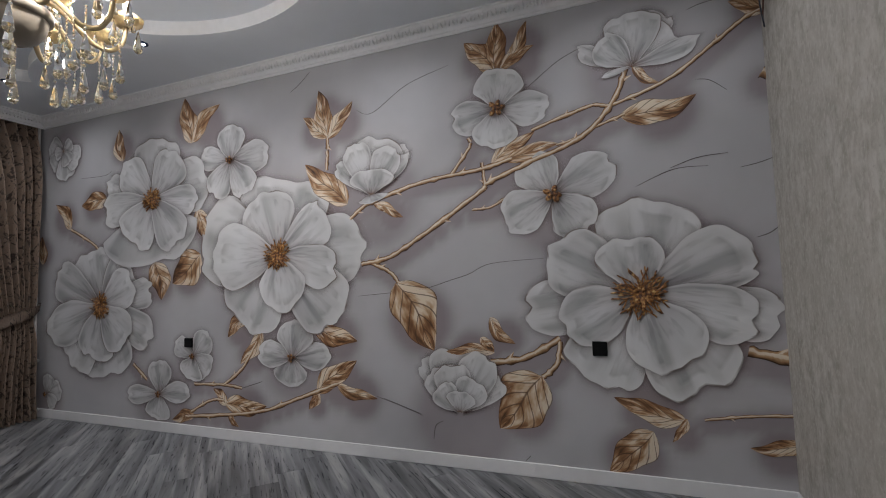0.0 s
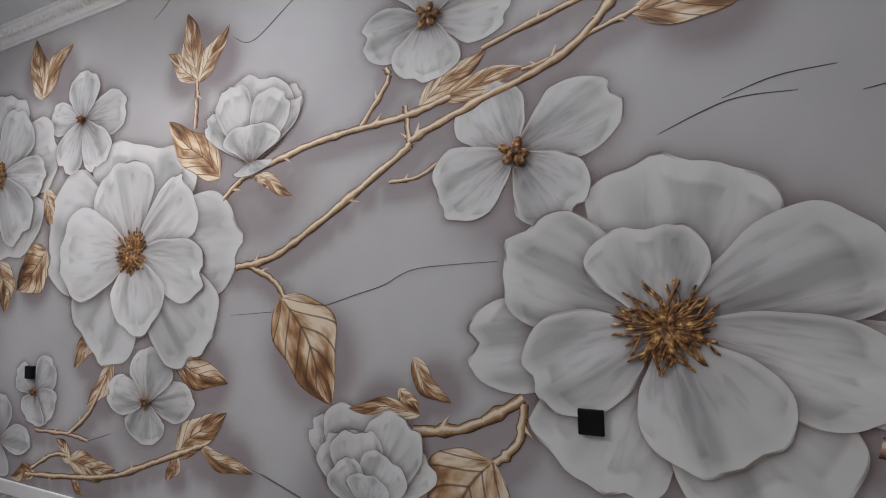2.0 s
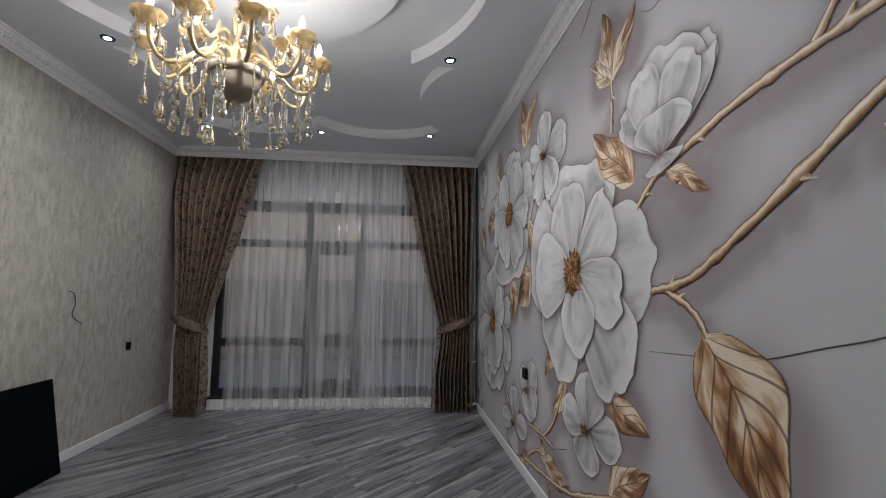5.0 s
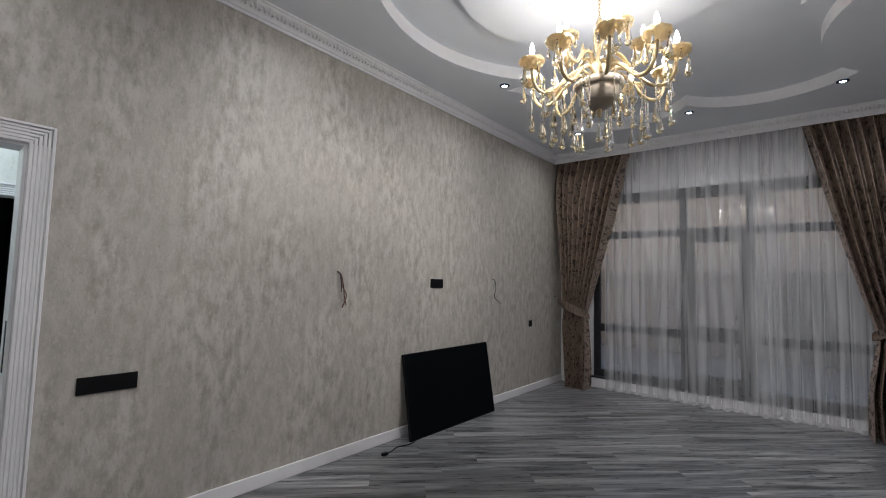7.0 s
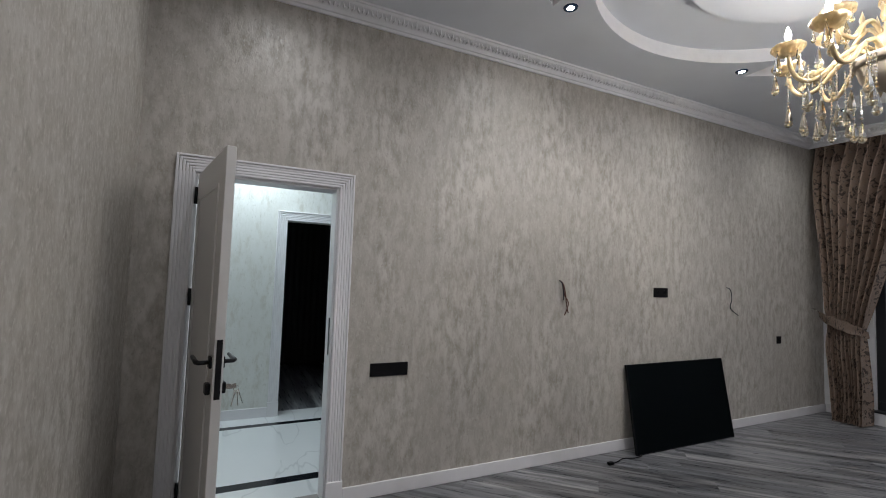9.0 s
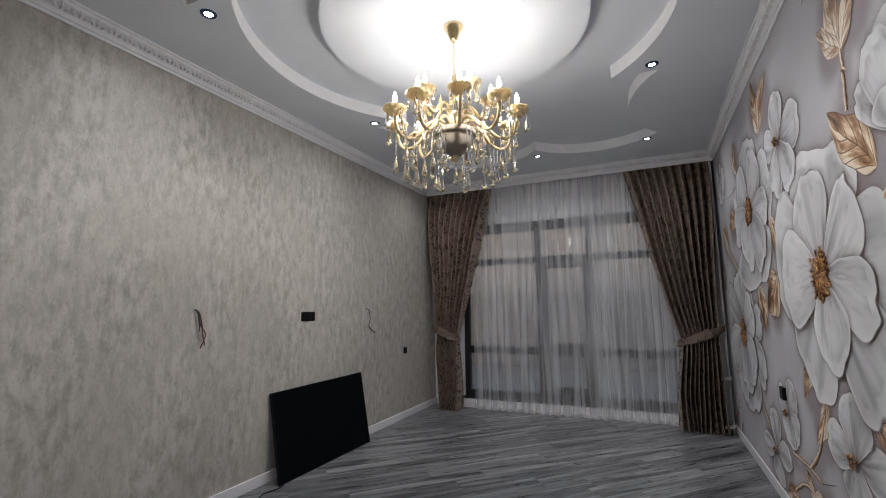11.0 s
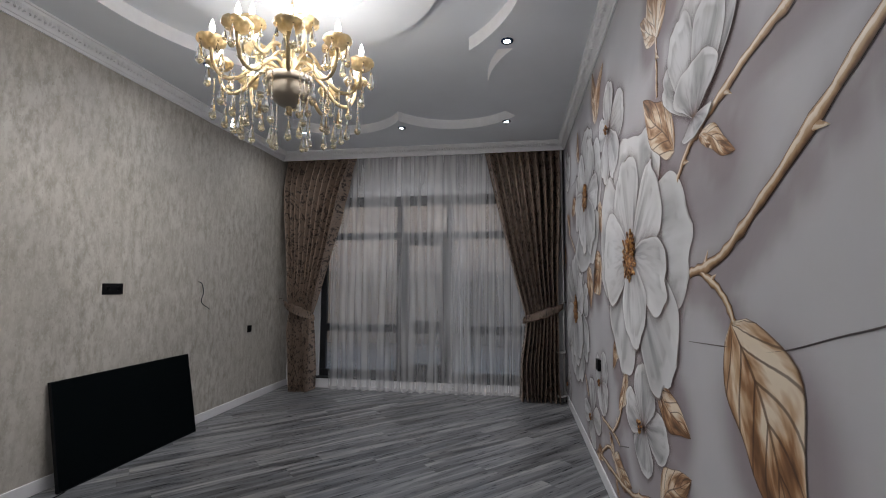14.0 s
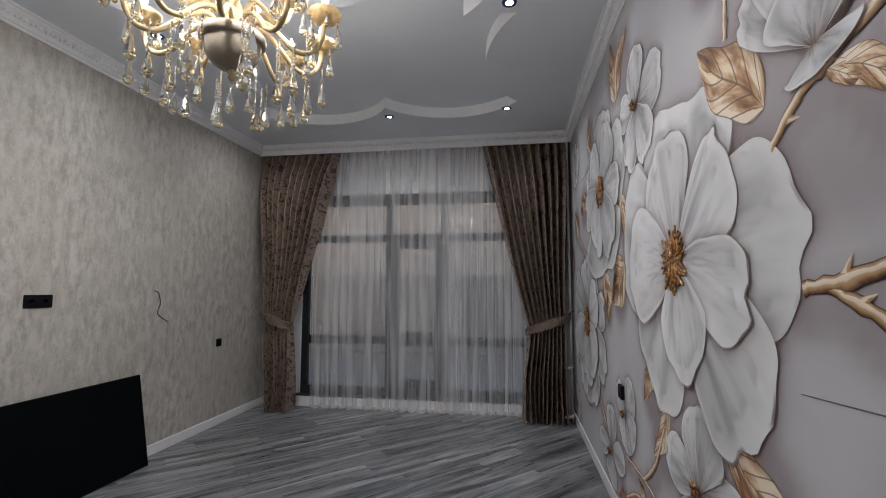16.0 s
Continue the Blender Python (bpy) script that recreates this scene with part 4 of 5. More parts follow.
def sheer(x0, x1, y, folds, seed, top=3.275):
    bm, rows, uvs, rng = bmesh.new(), [], [], random.Random(seed)
    cols = folds * 8
    deep = [rng.uniform(0.5, 1.25) for _ in range(folds + 1)]
    warp = [rng.uniform(-0.35, 0.35) for _ in range(folds + 1)]
    for i in range(25):
        z = (top - F0) * (1 - i / 24) + F0 + 0.012
        row, uv = [], []
        for j in range(cols + 1):
            s = j / cols
            k = min(folds - 1, int(s * folds))
            f = s * folds - k
            a = 2 * math.pi * (s * folds) + (warp[k] * (1 - f) + warp[k + 1] * f) * 2
            d = 0.020 * (deep[k] * (1 - f) + deep[k + 1] * f)
            spread = 1 + 0.02 * (1 - z / top) * math.sin(5 * s + seed)
            row.append((x0 + (x1 - x0) * s * spread + 0.014 * math.cos(a), y + d * math.sin(a) * (0.75 + 0.35 * (1 - z / top)), z + 0.012 * math.sin(a) * (z < 0.1)))
            uv.append((s, z))
        rows.append(row)
        uvs.append(uv)
    strip_uv(bm, rows, uvs)
    ob = thing("sheer_curtain", bm, M_SHEER, "white translucent voile curtain with soft folds", "sheer curtain", "sheer curtains at the window")
    bm = bmesh.new()
    hem = [(p[0], p[1] - 0.003, F0 + 0.02) for p in rows[-1]]
    hrows = [[(x, yy, F0 + 0.014) for x, yy, _ in hem], [(x, yy, F0 + 0.05) for x, yy, _ in hem]]
    strip_uv(bm, hrows, [[(0, 0)] * len(hem)] * 2)
    part("hem", bm, M_SHEER, ob, "doubled white hem")
    return ob


sheer(0.71, 2.68, 7.150, 17, 3)
sheer(2.43, 3.52, 7.178, 10, 8)
thing("curtain_rail", cube(0.03, 7.054, 3.288, W - 0.03, 7.20, 3.30), M_WHITE, "white ceiling rail that carries the curtains", "curtain rail")
thing("ceiling_pocket", cube(0, Y1 + 0.031, 3.30, W, YW, H + 0.114), M_WHITE, "white boxed ceiling above the curtains", "ceiling", kind="structure")

# ---- heating pipe in the corner ----
M_PIPE = plain("white_pipe", (0.74, 0.73, 0.72), 0.35, vary=0.05)
pipe = holder("heating_pipe", (W - 0.045, 7.03, F0), "white vertical heating pipe with two side stubs", "pipe")
part("riser", tube(bmesh.new(), [(0, 0, 0.0), (0, 0, 3.285 - F0)], 0.014, 12), M_PIPE, pipe, smooth=True)
for pz in (0.085, 0.635):
    part("stub", tube(bmesh.new(), [(0, 0, pz), (0, -0.06, pz), (-0.04, -0.085, pz), (-0.085, -0.088, pz)], [0.015, 0.015, 0.017, 0.017], 10), M_PIPE, pipe, smooth=True)
    part("cap", lathe(bmesh.new(), [(0, 0), (0.021, 0.001), (0.021, 0.022), (0, 0.024)], 12, Matrix.Translation((-0.075, -0.088, pz)) @ pose(0, 0, 0, 0, -90, 0)), M_STEEL, pipe)
    part("nut", lathe(bmesh.new(), [(0.015, -0.018), (0.024, -0.016), (0.024, 0.016), (0.015, 0.018)], 6, Matrix.Translation((0, 0, pz))), M_PIPE, pipe)

# ---- door and hall ----
M_DOOR = plain("grey_white_door_paint", (0.66, 0.645, 0.63), 0.42, vary=0.03, scale=8)
n = Nodes("white_marble_tile")
veins = n.noise(n.place((1, 2.6, 1), turn=(0, 0, 0.6)), 0.9, 3, 0.5, 0.7)
n.set(Base_Color=n.mix(n.ramp(veins, (0.485, 0.0), (0.5, 0.35), (0.515, 0.0)), (0.80, 0.82, 0.83), (0.38, 0.40, 0.42)), Roughness=0.12)
M_MARBLE = n.mat
M_BLACKTILE = plain("black_marble_strip", (0.015, 0.017, 0.022), 0.15, vary=0.3)

door = tagged(new("door_1"), "white door standing open beside the fluted frame", "door", kind="structure")


def casing(parent, y0, y1, top, wide, x, out, material):
    """Fluted jambs and head round an opening; out is the side it stands proud on."""
    ribs = 6
    def profile(bm, place, length, flip):
        step = wide / ribs
        for k in range(ribs):
            a, b = k * step + 0.002, (k + 1) * step - 0.002
            lift = 0.016 + (0.006 if k in (0, ribs - 1) else 0.0)
            place(bm, a, b, lift)
    def jamb(side):
        bm = bmesh.new()
        def put(bm, a, b, lift):
            q0, q1 = (y0 - b, y0 - a) if side < 0 else (y1 + a, y1 + b)
            box(bm, min(x, x + out * lift), q0, F0 + 0.002, max(x, x + out * lift), q1, top + b, 0.003)
        profile(bm, put, 0, 0)
        q0, q1 = (y0 - wide, y0) if side < 0 else (y1, y1 + wide)
        box(bm, min(x, x + out * 0.011), q0, F0, max(x, x + out * 0.011), q1, top)
        part("jamb", bm, material, parent, "fluted white jamb")
        part("plinth", cube(min(x, x + out * 0.028), q0 - 0.003, F0, max(x, x + out * 0.028), q1 + 0.003, F0 + 0.15, 0.003), material, parent)
    jamb(-1)
    jamb(1)
    bm = bmesh.new()
    def put(bm, a, b, lift):
        box(bm, min(x, x + out * lift), y0 - a, top + a, max(x, x + out * lift), y1 + a, top + b, 0.003)
    profile(bm, put, 0, 0)
    box(bm, min(x, x + out * 0.010), y0, top, max(x, x + out * 0.010), y1, top + wide)
    part("head", bm, material, parent, "fluted white head")


casing(door, DY0, DY1, DZ, 0.105, 0.001, 1, M_GLOSSWHITE)
casing(door, DY0, DY1, DZ, 0.105, -0.161, -1, M_GLOSSWHITE)
for nm, b in (("lining", (-0.159, DY0 + 0.0005, F0, -0.001, DY0 + 0.014, DZ)), ("lining", (-0.159, DY1 - 0.014, F0, -0.001, DY1 - 0.0005, DZ)), ("lining", (-0.159, DY0 + 0.014, DZ - 0.014, -0.001, DY1 - 0.014, DZ - 0.0005))):
    part(nm, cube(*b), M_GLOSSWHITE, door)
part("strike_plate", cube(-0.06, DY1 - 0.017, 0.92, -0.035, DY1 - 0.013, 1.17), M_BLACKMETAL, door, "black strike plate")
part("threshold", cube(-0.16, DY0 + 0.015, F0 + 0.0005, 0.0, DY1 - 0.015, F0 + 0.008, 0.002), M_CONCRETE, door)
# the leaf, hinged at the south jamb and swung into the room
leaf_m = pose(0.022, DY0 + 0.02, 0.008, 0, 0, 10.6)
leaf_door = part("door_leaf", cube(0.0, 0.0, F0, 0.83, 0.042, 2.03, 0.003), M_DOOR, door, "plain grey white door leaf", m=leaf_m)
part("moulding", box(box(box(cube(0.10, -0.006, 0.14, 0.70, 0.0, 0.155), 0.10, -0.006, 1.86, 0.70, 0.0, 1.875), 0.10, -0.006, 0.155, 0.115, 0.0, 1.86), 0.685, -0.006, 0.155, 0.70, 0.0, 1.86), M_DOOR, leaf_door)
part("lock_plate", cube(0.828, 0.009, 0.90, 0.8335, 0.033, 1.16), M_BLACKMETAL, leaf_door, "black lock plate on the edge")
for s, y in ((-1, 0.0), (1, 0.042)):
    part("rosette", cube(0.75, min(y, y + s * 0.011), 1.03, 0.8, max(y, y + s * 0.011), 1.08, 0.003), M_BLACKMETAL, leaf_door)
    part("handle", tube(bmesh.new(), [(0.775, y, 1.055), (0.775, y + s * 0.05, 1.055), (0.76, y + s * 0.058, 1.056), (0.635, y + s * 0.058, 1.062)], [0.010, 0.010, 0.011, 0.009], 8), M_BLACKMETAL, leaf_door, "black lever handle", True)
    part("key_rosette", cube(0.752, min(y, y + s * 0.022), 0.915, 0.798, max(y, y + s * 0.022), 0.965, 0.006), M_BLACKMETAL, leaf_door)
for hz in (0.18, 1.30, 1.905):
    part("hinge", tube(bmesh.new(), [(-0.010, -0.006, hz - 0.05), (-0.010, -0.006, hz + 0.05)], 0.010, 10), M_BLACKMETAL, leaf_door, "black hinge", True)
keys = tagged(new("keys"), "bunch of steel keys hanging from the lock", "keys")
keys.matrix_basis = leaf_m @ Matrix.Translation((0.775, 0.066, 0.94))
part("key_in_lock", cube(-0.003, -0.01, -0.012, 0.003, 0.045, 0.012, 0.002), M_STEEL, keys)
bm = bmesh.new()
tube(bm, [(0, 0.045 + 0.012 * math.sin(a), -0.012 + 0.012 * math.cos(a)) for a in [k * math.pi / 8 for k in range(17)]], 0.0015, 5, False)
part("ring", bm, M_STEEL, keys)
for ka in (-14, 6, 20):
    bm = lathe(bmesh.new(), [(0, -0.002), (0.013, -0.002), (0.013, 0.002), (0, 0.002)], 12, pose(0, 0, -0.012, 90, 0, 0))
    box(bm, -0.004, -0.0015, -0.07, 0.004, 0.0015, -0.02)
    part("key", bm, M_STEEL, keys, m=Matrix.Translation((0, 0.047 + ka * 0.0004, -0.022)) @ pose(0, 0, 0, ka, ka * 0.6, 0))

HX = -2.03                                  # far wall of the hall
HD0, HD1 = 1.00, 1.85                       # dark doorway in it
wall("hall_wall_west", [(HX - 0.15, -2.2, F0, HX, HD0, 3.1), (HX - 0.15, HD0, 2.02, HX, HD1, 3.1), (HX - 0.15, HD1, F0, HX, 4.2, 3.1)], M_HALLWALL, "pale hall wall with flecked wallpaper")
wall("hall_wall_south", [(HX, -2.35, F0, -0.16, -2.2, 3.1)], M_HALLWALL, "pale hall wall with flecked wallpaper")
wall("hall_wall_north", [(HX, 4.2, F0, -0.16, 4.35, 3.1)], M_HALLWALL, "pale hall wall with flecked wallpaper")
wall("hall_wall_east", [(-0.165, -2.2, F0, -0.1605, DY0 - 0.106, 3.1), (-0.165, DY1 + 0.106, F0, -0.1605, 4.2, 3.1), (-0.165, DY0 - 0.106, DZ + 0.106, -0.1605, DY1 + 0.106, 3.1)], M_HALLWALL, "pale hall wall with flecked wallpaper")
thing("hall_ceiling", cube(HX, -2.2, 3.1, -0.16, 4.2, 3.2), M_CEIL, "white hall ceiling", "ceiling", kind="structure")
thing("hall_baseboard", cube(HX + 0.0005, -2.2, F0, HX + 0.016, HD0 - 0.106, F0 + 0.10, 0.004), M_GLOSSWHITE, "white skirting board in the hall", "baseboard", kind="structure")
hall_door = tagged(new("door_2"), "fluted white doorway that opens into a dark room", "door", kind="structure")
casing(hall_door, HD0, HD1, 2.02, 0.105, HX + 0.001, 1, M_GLOSSWHITE)
hall_floor = thing("hall_floor", cube(HX - 0.15, -2.2, -0.15, -0.16, 4.2, F0 - 0.006), M_JOINT, "white marble tiled hall floor with black border strips", "floor", kind="structure")
edges = [HX - 0.15, -1.805, -1.725, -0.52, -0.42, -0.16]
for k in range(5):
    a, b = edges[k], edges[k + 1]
    yy = -2.2
    while yy < 4.19:
        part("tile", cube(a + 0.001, yy + 0.001, F0 - 0.006, b - 0.001, min(4.2, yy + 1.28) - 0.001, F0), M_BLACKTILE if k in (1, 3) else M_MARBLE, hall_floor)
        yy += 1.28
# the unlit room beyond
M_DARKWALL = plain("dark_room_wall", (0.26, 0.30, 0.36), 0.8)
wall("dark_room_walls", [(HX - 3.2, 0.2, F0, HX - 3.05, 3.4, 3.1), (HX - 3.05, 0.05, F0, HX - 0.15, 0.2, 3.1), (HX - 3.05, 3.4, F0, HX - 0.15, 3.55, 3.1)], M_DARKWALL, "grey walls of the unlit room beyond the hall")
thing("dark_room_ceiling", cube(HX - 3.05, 0.2, 3.1, HX - 0.15, 3.4, 3.2), M_DARKWALL, "ceiling of the unlit room", "ceiling", kind="structure")
thing("dark_room_floor", cube(HX - 3.05, 0.2, -0.15, HX - 0.15, 3.4, F0 - 0.001), M_PLANK, "grey laminate floor of the unlit room", "floor", kind="structure")
bm, rows, uvs = bmesh.new(), [], []
for z in (F0 + 0.01, 2.9):
    rows.append([(HX - 2.6 + 0.04 * math.sin(k * 1.3), 0.9 + k * 0.02, z) for k in range(60)])
    uvs.append([(k / 60, z) for k in range(60)])
strip_uv(bm, rows, uvs)
thing("dark_curtain", bm, plain("dark_cloth", (0.02, 0.02, 0.024), 0.9), "dark pleated curtain in the unlit room", "curtain")

# ---- chandelier ----
M_GOLD = plain("polished_gold", (0.83, 0.65, 0.36), 0.18, 1.0, vary=0.1)
M_CHAMP = plain("champagne_lacquer", (0.30, 0.255, 0.205), 0.3, 0.0, vary=0.04, scale=4)
n = Nodes("amber_arm_glass")
n.set(Base_Color=(0.52, 0.40, 0.23), Roughness=0.08, Metallic=0.25, Coat_Weight=0.6)
M_ARM = n.mat
n = Nodes("cream_glass_cup")
n.set(Base_Color=n.ramp(n.noise(n.place(), 40, 3), (0.3, (0.56, 0.41, 0.20)), (0.7, (0.72, 0.57, 0.33))), Roughness=0.4, Transmission_Weight=0.45, Coat_Weight=0.4)
M_CUP = n.mat
n = Nodes("smoky_crystal")
n.set(Base_Color=(0.90, 0.82, 0.66), Roughness=0.02, Transmission_Weight=1.0, IOR=1.5)
M_CRYSTAL = n.mat
n = Nodes("amber_crystal")
n.set(Base_Color=(0.93, 0.80, 0.52), Roughness=0.06, Transmission_Weight=0.75, IOR=1.5)
M_AMBER = n.mat
n = Nodes("candle_bulb")
n.set(Base_Color=(1.0, 0.98, 0.94), Emission_Color=(1.0, 0.98, 0.96), Emission_Strength=BULB_GLOW)
M_BULB = n.mat

chandelier = holder("chandelier", (CX, CY, 2.5), "large gold and cream chandelier with lit candle bulbs and crystal drops", "chandelier")
zc = -2.5
part("canopy", lathe(bmesh.new(), [(0, 3.485 + zc), (0.072, 3.485 + zc), (0.070, 3.472 + zc), (0.050, 3.44 + zc), (0.030, 3.39 + zc), (0.012, 3.365 + zc), (0, 3.36 + zc)], 24), M_GOLD, chandelier, smooth=True)
bm = bmesh.new()
zz = 3.36
k = 0
while zz > 3.10:
    ring = [(0.007 * math.sin(a) * (k % 2), 0.007 * math.sin(a) * ((k + 1) % 2), zz - 0.016 + 0.016 * math.cos(a) + zc) for a in [i * math.pi / 6 for i in range(13)]]
    tube(bm, ring, 0.0022, 5, False)
    zz -= 0.025
    k += 1
part("chain", bm, M_GOLD, chandelier)
part("column", lathe(bmesh.new(), [(0, 3.12), (0.012, 3.11), (0.02, 3.08), (0.014, 3.05), (0.035, 3.02), (0.04, 2.97), (0.02, 2.93), (0.016, 2.88), (0.03, 2.85), (0.05, 2.80), (0.055, 2.76), (0.03, 2.72), (0.03, 2.69), (0, 2.69)], 20, Matrix.Translation((0, 0, zc))), M_ARM, chandelier, "cream glass column", True)
bowl = part("bowl", lathe(bmesh.new(), [(0, 2.515), (0.05, 2.522), (0.09, 2.545), (0.118, 2.585), (0.130, 2.635), (0.130, 2.645)], 36, Matrix.Translation((0, 0, zc))), M_CHAMP, chandelier, "champagne metal bowl", True)
part("rim", lathe(bmesh.new(), [(0.128, 2.643), (0.146, 2.650), (0.150, 2.672), (0.146, 2.690), (0.120, 2.694), (0.0, 2.690)], 36, Matrix.Translation((0, 0, zc))), M_CHAMP, bowl, smooth=True)
part("finial", lathe(bmesh.new(), [(0.014, 2.517), (0.02, 2.505), (0.012, 2.492), (0.017, 2.478), (0.0, 2.46)], 14, Matrix.Translation((0, 0, zc))), M_ARM, bowl, smooth=True)


def drop_mesh(length, wide):
    """A faceted almond drop with a string of beads above."""
    bm = bmesh.new()
    lathe(bm, [(0, 0), (wide * 0.35, -length * 0.18), (wide * 0.72, -length * 0.50), (wide, -length * 0.72), (wide * 0.99, -length * 0.82)], 6)
    glassy = len(bm.faces)
    lathe(bm, [(wide * 0.99, -length * 0.82), (wide * 1.03, -length * 0.85), (wide * 0.92, -length * 0.88), (wide * 0.68, -length * 0.94), (0, -length)], 8)
    bm.faces.ensure_lookup_table()
    for f in bm.faces[glassy:]:
        f.material_index = 1
    lathe(bm, [(0.0075, 0.010), (0.0, 0.004)], 6)
    lathe(bm, [(0, 0.022), (0.008, 0.014), (0, 0.006)], 6)
    return bm


def string_mesh(beads):
    bm = bmesh.new()
    lathe(bm, [(0, 0.0)] + [(0.0065 if k % 2 == 0 else 0.0018, -0.008 * k - 0.007) for k in range(2 * beads)] + [(0, -0.016 * beads)], 6)
    return bm


DROP_BIG = mesh_of(drop_mesh(0.132, 0.021), "crystal_drop", [M_CRYSTAL, M_AMBER])
DROP_SMALL = mesh_of(drop_mesh(0.060, 0.011), "crystal_drop_small", [M_CRYSTAL, M_AMBER])
STRING = mesh_of(string_mesh(6), "bead_string", M_CRYSTAL)
STRING_LONG = mesh_of(string_mesh(10), "bead_string_long", M_CRYSTAL)


def arm_meshes(line, cup_r):
    bm = bmesh.new()
    pts = bezier(line, 8)
    tube(bm, pts, [0.013 - 0.003 * abs(i / len(pts) - 0.4) for i in range(len(pts))], 10)
    for f in bm.faces:
        f.smooth = True
    return mesh_of(bm, "arm", M_ARM)


def cup_mesh(r):
    """A scalloped glass dish like an open flower."""
    bm, steps, prof = bmesh.new(), 60, [(0.012, -0.036), (0.030, -0.033), (0.045, -0.022), (0.047, -0.013), (0.056, -0.008), (0.060, 0.002), (0.061, 0.012), (0.056, 0.016), (0.046, 0.008), (0.014, 0.002)]
    rings = []
    for pr, pz in prof:
        ring = []
        for k in range(steps):
            a = 2 * math.pi * k / steps
            sc = 1 + (0.12 * abs(math.cos(5 * a + 8 * (pz > -0.010))) + 0.02 * math.sin(pz * 260)) * (pr > 0.04)
            ring.append(bm.verts.new((pr * r * sc * math.cos(a), pr * r * sc * math.sin(a), pz + 0.010 * abs(math.cos(5 * a)) * (pz > 0.010))))
        rings.append(ring)
    for a, b in zip(rings, rings[1:]):
        for k in range(steps):
            f = bm.faces.new((a[k], a[(k + 1) % steps], b[(k + 1) % steps], b[k]))
            f.smooth = True
    return mesh_of(bm, "cup", M_CUP)


LOW_LINE = [(0.05, 0, 2.72), (0.12, 0, 2.76), (0.20, 0, 2.715), (0.29, 0, 2.62), (0.37, 0, 2.605), (0.42, 0, 2.665), (0.435, 0, 2.765)]
HIGH_LINE = [(0.03, 0, 2.80), (0.08, 0, 2.875), (0.13, 0, 2.855), (0.18, 0, 2.79), (0.235, 0, 2.81), (0.26, 0, 2.895)]
ARM_LOW = arm_meshes([(x, y, z + zc) for x, y, z in LOW_LINE], 1)
ARM_HIGH = arm_meshes([(x, y, z + zc) for x, y, z in HIGH_LINE], 1)
CUP = cup_mesh(1.18)
SLEEVE = mesh_of(lathe(bmesh.new(), [(0.013, 0.0), (0.013, 0.050), (0, 0.052)], 12), "candle_sleeve", M_CUP, True)
BULB = mesh_of(lathe(bmesh.new(), [(0.007, 0.050), (0.014, 0.066), (0.0165, 0.082), (0.011, 0.106), (0.004, 0.126), (0, 0.132)], 14), "bulb", M_BULB, True)
SPIRE = mesh_of(lathe(bmesh.new(), [(0.006, 0.0), (0.016, 0.03), (0.010, 0.06), (0.014, 0.075), (0.0, 0.13)], 10), "spire", M_ARM, True)


def arm(angle, me, r, zcup, drops):
    turn = pose(0, 0, 0, 0, 0, angle)
    a = share("arm", me, chandelier, turn)
    top = Matrix.Translation((r, 0, zcup + zc))
    share("cup", CUP, a, top, "scalloped cream glass cup")
    share("candle_sleeve", SLEEVE, a, top)
    share("bulb", BULB, a, top, "lit candle bulb")
    for k in range(drops):
        b = 2 * math.pi * (k + 0.25) / drops
        m = Matrix.Translation((r + 0.062 * math.cos(b), 0.062 * math.sin(b), zcup + zc - 0.022))
        share("drop", DROP_BIG if k % 2 == 0 else DROP_SMALL, a, m, "faceted smoky crystal drop")


for k in range(10):
    arm(36 * k + 9, ARM_LOW, 0.435, 2.785, 4)
for k in range(5):
    arm(72 * k + 27, ARM_HIGH, 0.26, 2.915, 4)
for k in range(10):
    a = radians(36 * k + 27)
    for r, z, me, st in ((0.35, 2.595, DROP_BIG, STRING), (0.415, 2.64, DROP_BIG, STRING), (0.20, 2.70, DROP_BIG, STRING_LONG), (0.27, 2.63, DROP_BIG, STRING_LONG)):
        if r < 0.25 and k % 2:
            continue
        m = Matrix.Translation((r * math.cos(a), r * math.sin(a), z + zc))
        share("bead_string", st, chandelier, m)
        low = 0.016 * (6 if st is STRING else 10) + 0.026
        share("drop", me, chandelier, m @ Matrix.Translation((0, 0, -low)), "faceted smoky crystal drop")
for k in range(5):
    a = radians(72 * k + 63)
    share("spire", SPIRE, chandelier, Matrix.Translation((0.10 * math.cos(a), 0.10 * math.sin(a), 2.84 + zc)))
share("drop", DROP_BIG, chandelier, Matrix.Translation((0, 0, 2.455 + zc - 0.02)), "faceted smoky crystal drop")

# ---- downlights ----
M_RING = plain("dark_blue_glass_ring", (0.03, 0.06, 0.13), 0.1, 0.3)
n = Nodes("downlight_lens")
n.set(Base_Color=(0.9, 0.95, 1.0), Emission_Color=(0.80, 0.92, 1.0), Emission_Strength=9.0)
M_LENS = n.mat
RING = mesh_of(lathe(bmesh.new(), [(0.028, -0.006), (0.036, -0.010), (0.047, -0.008), (0.050, 0.0)], 28), "trim_ring", M_RING, True)
LENS = mesh_of(lathe(bmesh.new(), [(0.0295, -0.0055), (0.0, -0.0075)], 24), "lens", M_LENS, True)
BODY = mesh_of(lathe(bmesh.new(), [(0.030, -0.004), (0.030, 0.03), (0, 0.03)], 20), "housing", M_STEEL)
for sx, sy in SPOTS:
    d = holder("downlight", (sx, sy, H), "lit recessed ceiling spotlight with a dark blue ring", "downlight", "downlights in the ceiling")
    share("trim_ring", RING, d, Matrix())
    share("lens", LENS, d, Matrix(), "glowing white lens")
    share("housing", BODY, d, Matrix())

